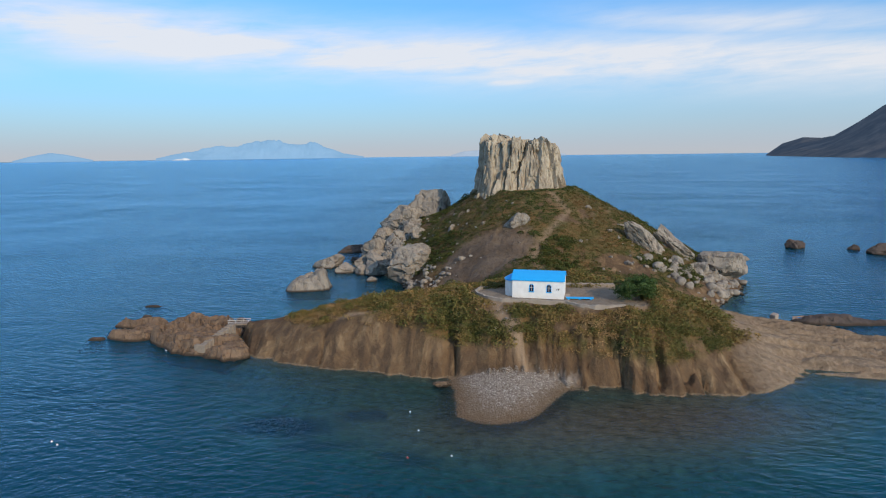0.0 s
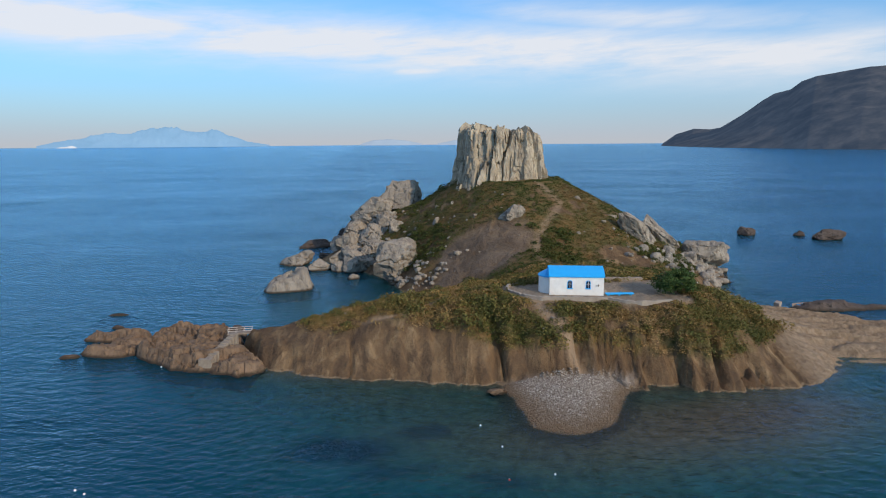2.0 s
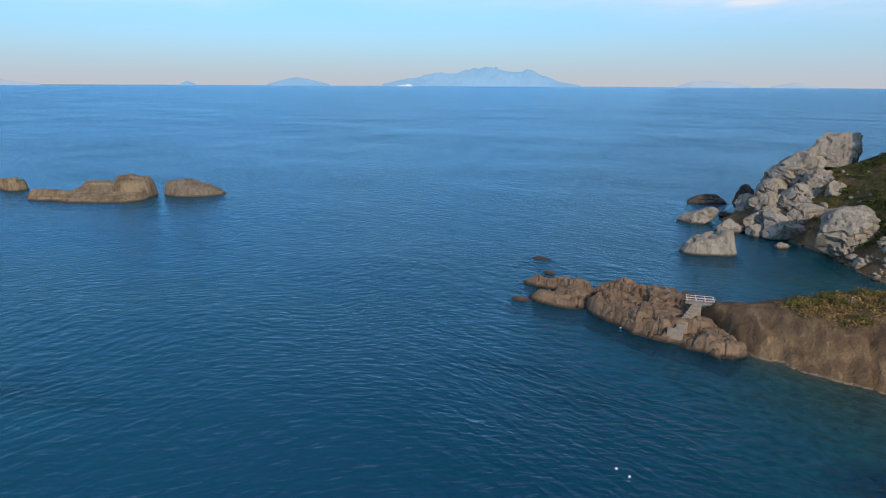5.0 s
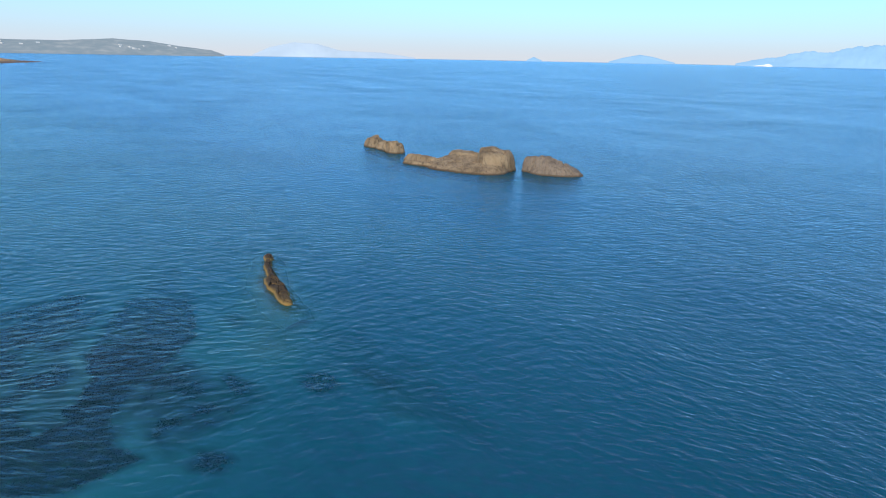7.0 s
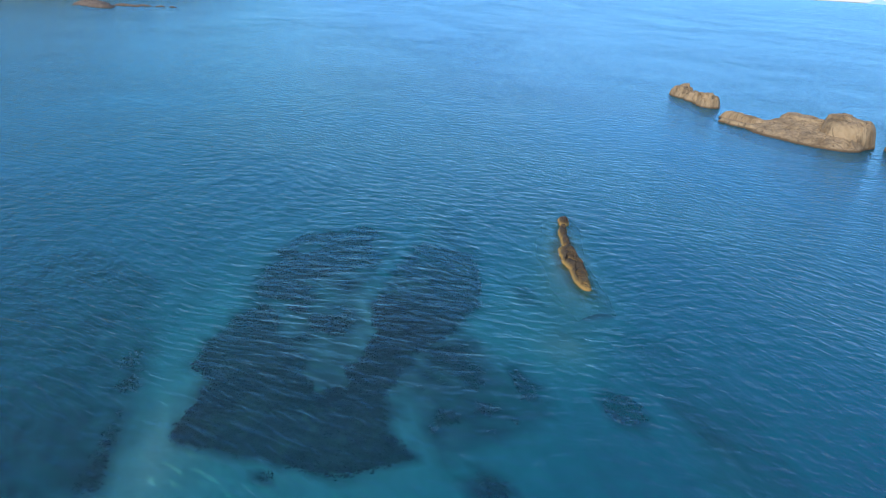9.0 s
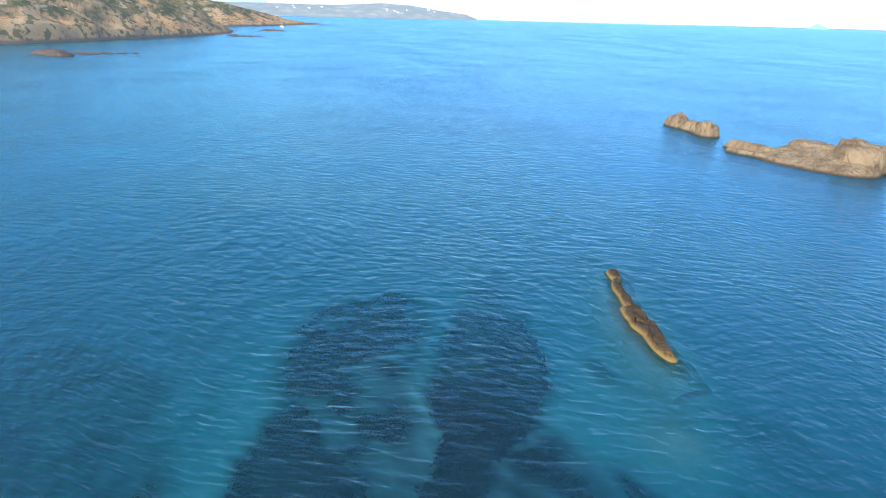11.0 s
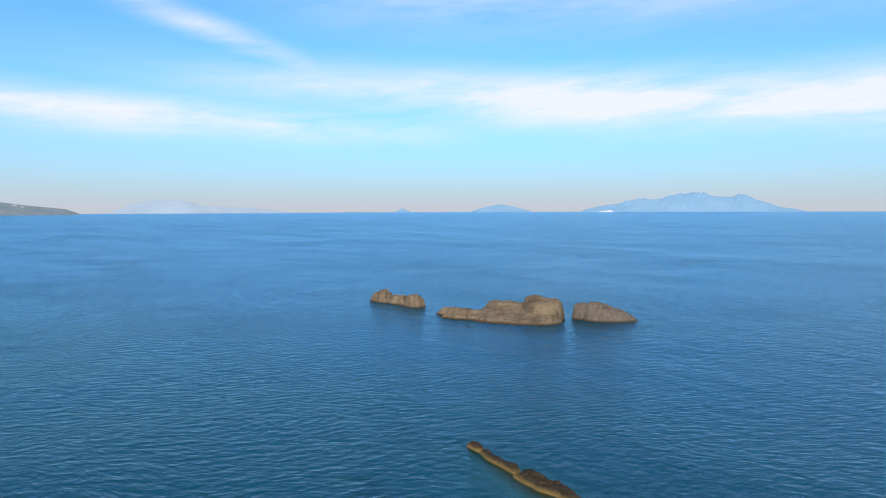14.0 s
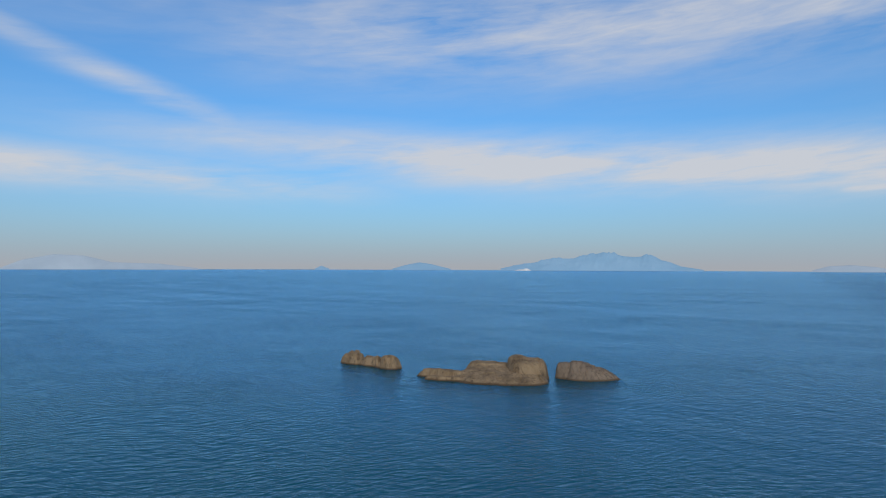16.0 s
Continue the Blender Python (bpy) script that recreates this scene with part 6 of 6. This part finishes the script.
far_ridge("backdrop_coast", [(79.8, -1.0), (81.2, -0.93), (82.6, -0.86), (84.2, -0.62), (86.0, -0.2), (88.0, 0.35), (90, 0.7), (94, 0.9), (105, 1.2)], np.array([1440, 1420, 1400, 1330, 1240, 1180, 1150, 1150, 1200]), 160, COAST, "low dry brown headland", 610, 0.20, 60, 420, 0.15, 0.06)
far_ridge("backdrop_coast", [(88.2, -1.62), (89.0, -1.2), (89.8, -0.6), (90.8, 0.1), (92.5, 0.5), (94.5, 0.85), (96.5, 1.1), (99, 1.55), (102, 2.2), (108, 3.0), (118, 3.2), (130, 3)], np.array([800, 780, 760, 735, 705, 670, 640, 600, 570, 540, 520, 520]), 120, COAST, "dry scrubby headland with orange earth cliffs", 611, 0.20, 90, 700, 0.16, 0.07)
islet("coast_skerry", [(-478, -58, 8, 4, 60, 2.2, 3), (-490, -64, 14, 5, 60, 3.0, 3), (-498, -48, 9, 1.6, 68, 1.4, 3), (-503, -39, 5, 1.2, 70, 0.9, 3), (-502, -30, 4, 1.0, 66, 0.8, 3), (-501, -23, 2.5, 0.9, 60, 0.6, 3)], DARK_ROCK, "low dark rocks off the headland", 612, 0.4)
islet("coast_skerry", [(-1010, 92, 14, 3.0, 70, 2.0, 3), (-1012, 106, 7, 2.0, 70, 1.2, 3)], DARK_ROCK, "low dark rocks off the headland", 614, 0.8)
islet("coast_skerry", [(-795, 52, 10, 2.0, 70, 1.2, 3), (-798, 40, 8, 2.5, 66, 2.0, 3), (-796, 64, 5, 1.2, 70, 0.8, 3)], DARK_ROCK, "low dark rocks off the headland", 613, 0.6)


def make_houses():
    """Pale houses of the villages on the cape."""
    rs = np.random.RandomState(621)
    co = np.zeros(len(cape.data.vertices) * 3)
    cape.data.vertices.foreach_get("co", co)
    co = co.reshape(16, 320, 3)
    for k in range(22):
        col = int(rs.choice([rs.randint(28, 60), rs.randint(95, 140), rs.randint(200, 260)]))
        x, y, z = co[rs.randint(4, 10), col]
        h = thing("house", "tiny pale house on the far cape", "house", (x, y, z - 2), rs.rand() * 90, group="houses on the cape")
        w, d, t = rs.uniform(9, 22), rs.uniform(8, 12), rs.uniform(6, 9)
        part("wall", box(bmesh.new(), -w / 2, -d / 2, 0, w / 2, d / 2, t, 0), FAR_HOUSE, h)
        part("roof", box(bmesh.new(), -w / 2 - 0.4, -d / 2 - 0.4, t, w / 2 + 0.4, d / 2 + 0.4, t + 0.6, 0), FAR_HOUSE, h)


make_houses()

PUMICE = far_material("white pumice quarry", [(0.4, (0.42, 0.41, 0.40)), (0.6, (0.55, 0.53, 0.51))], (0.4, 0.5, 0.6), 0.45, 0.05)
qx, qy = EYE[0] - math.sin(radians(23.3)) * 4400, EYE[1] + math.cos(radians(23.3)) * 4400
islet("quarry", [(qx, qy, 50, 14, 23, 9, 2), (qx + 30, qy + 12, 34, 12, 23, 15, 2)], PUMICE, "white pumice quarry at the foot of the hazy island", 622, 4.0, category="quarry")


def make_yacht():
    y = thing("sailing_yacht", "white yacht at anchor with a bare mast", "yacht", (-1230, 128, 0), 20)
    bm = bmesh.new()
    secs = []
    for u in np.linspace(0, 1, 9):
        w = 1.9 * math.sin(math.pi * min(0.98, 0.25 + u * 0.75)) ** 0.7 + 0.02
        secs.append([bm.verts.new((-6 + 12 * u, s * w * k, z)) for s, k, z in ((-1, 1, 1.2 + 0.3 * u), (-1, 0.6, -0.2), (1, 0.6, -0.2), (1, 1, 1.2 + 0.3 * u))])
    for a, c in zip(secs[:-1], secs[1:]):
        for k in range(4):
            bm.faces.new((a[k], c[k], c[(k + 1) % 4], a[(k + 1) % 4]))
    bm.faces.new(secs[0]), bm.faces.new(secs[-1][::-1])
    bmesh.ops.recalc_face_normals(bm, faces=bm.faces)
    part("hull", bm, BUOY_WHITE, y)
    part("cabin", box(bmesh.new(), -2.5, -1.1, 1.3, 2.0, 1.1, 2.1, 0.2), BUOY_WHITE, y)
    part("mast", rod(bmesh.new(), (0.5, 0, 1.3), (0.5, 0, 16), 0.16, 0.1), BUOY_WHITE, y)
    part("boom", rod(bmesh.new(), (0.4, 0, 3.0), (-4.6, 0, 3.2), 0.14), BUOY_WHITE, y)


make_yacht()
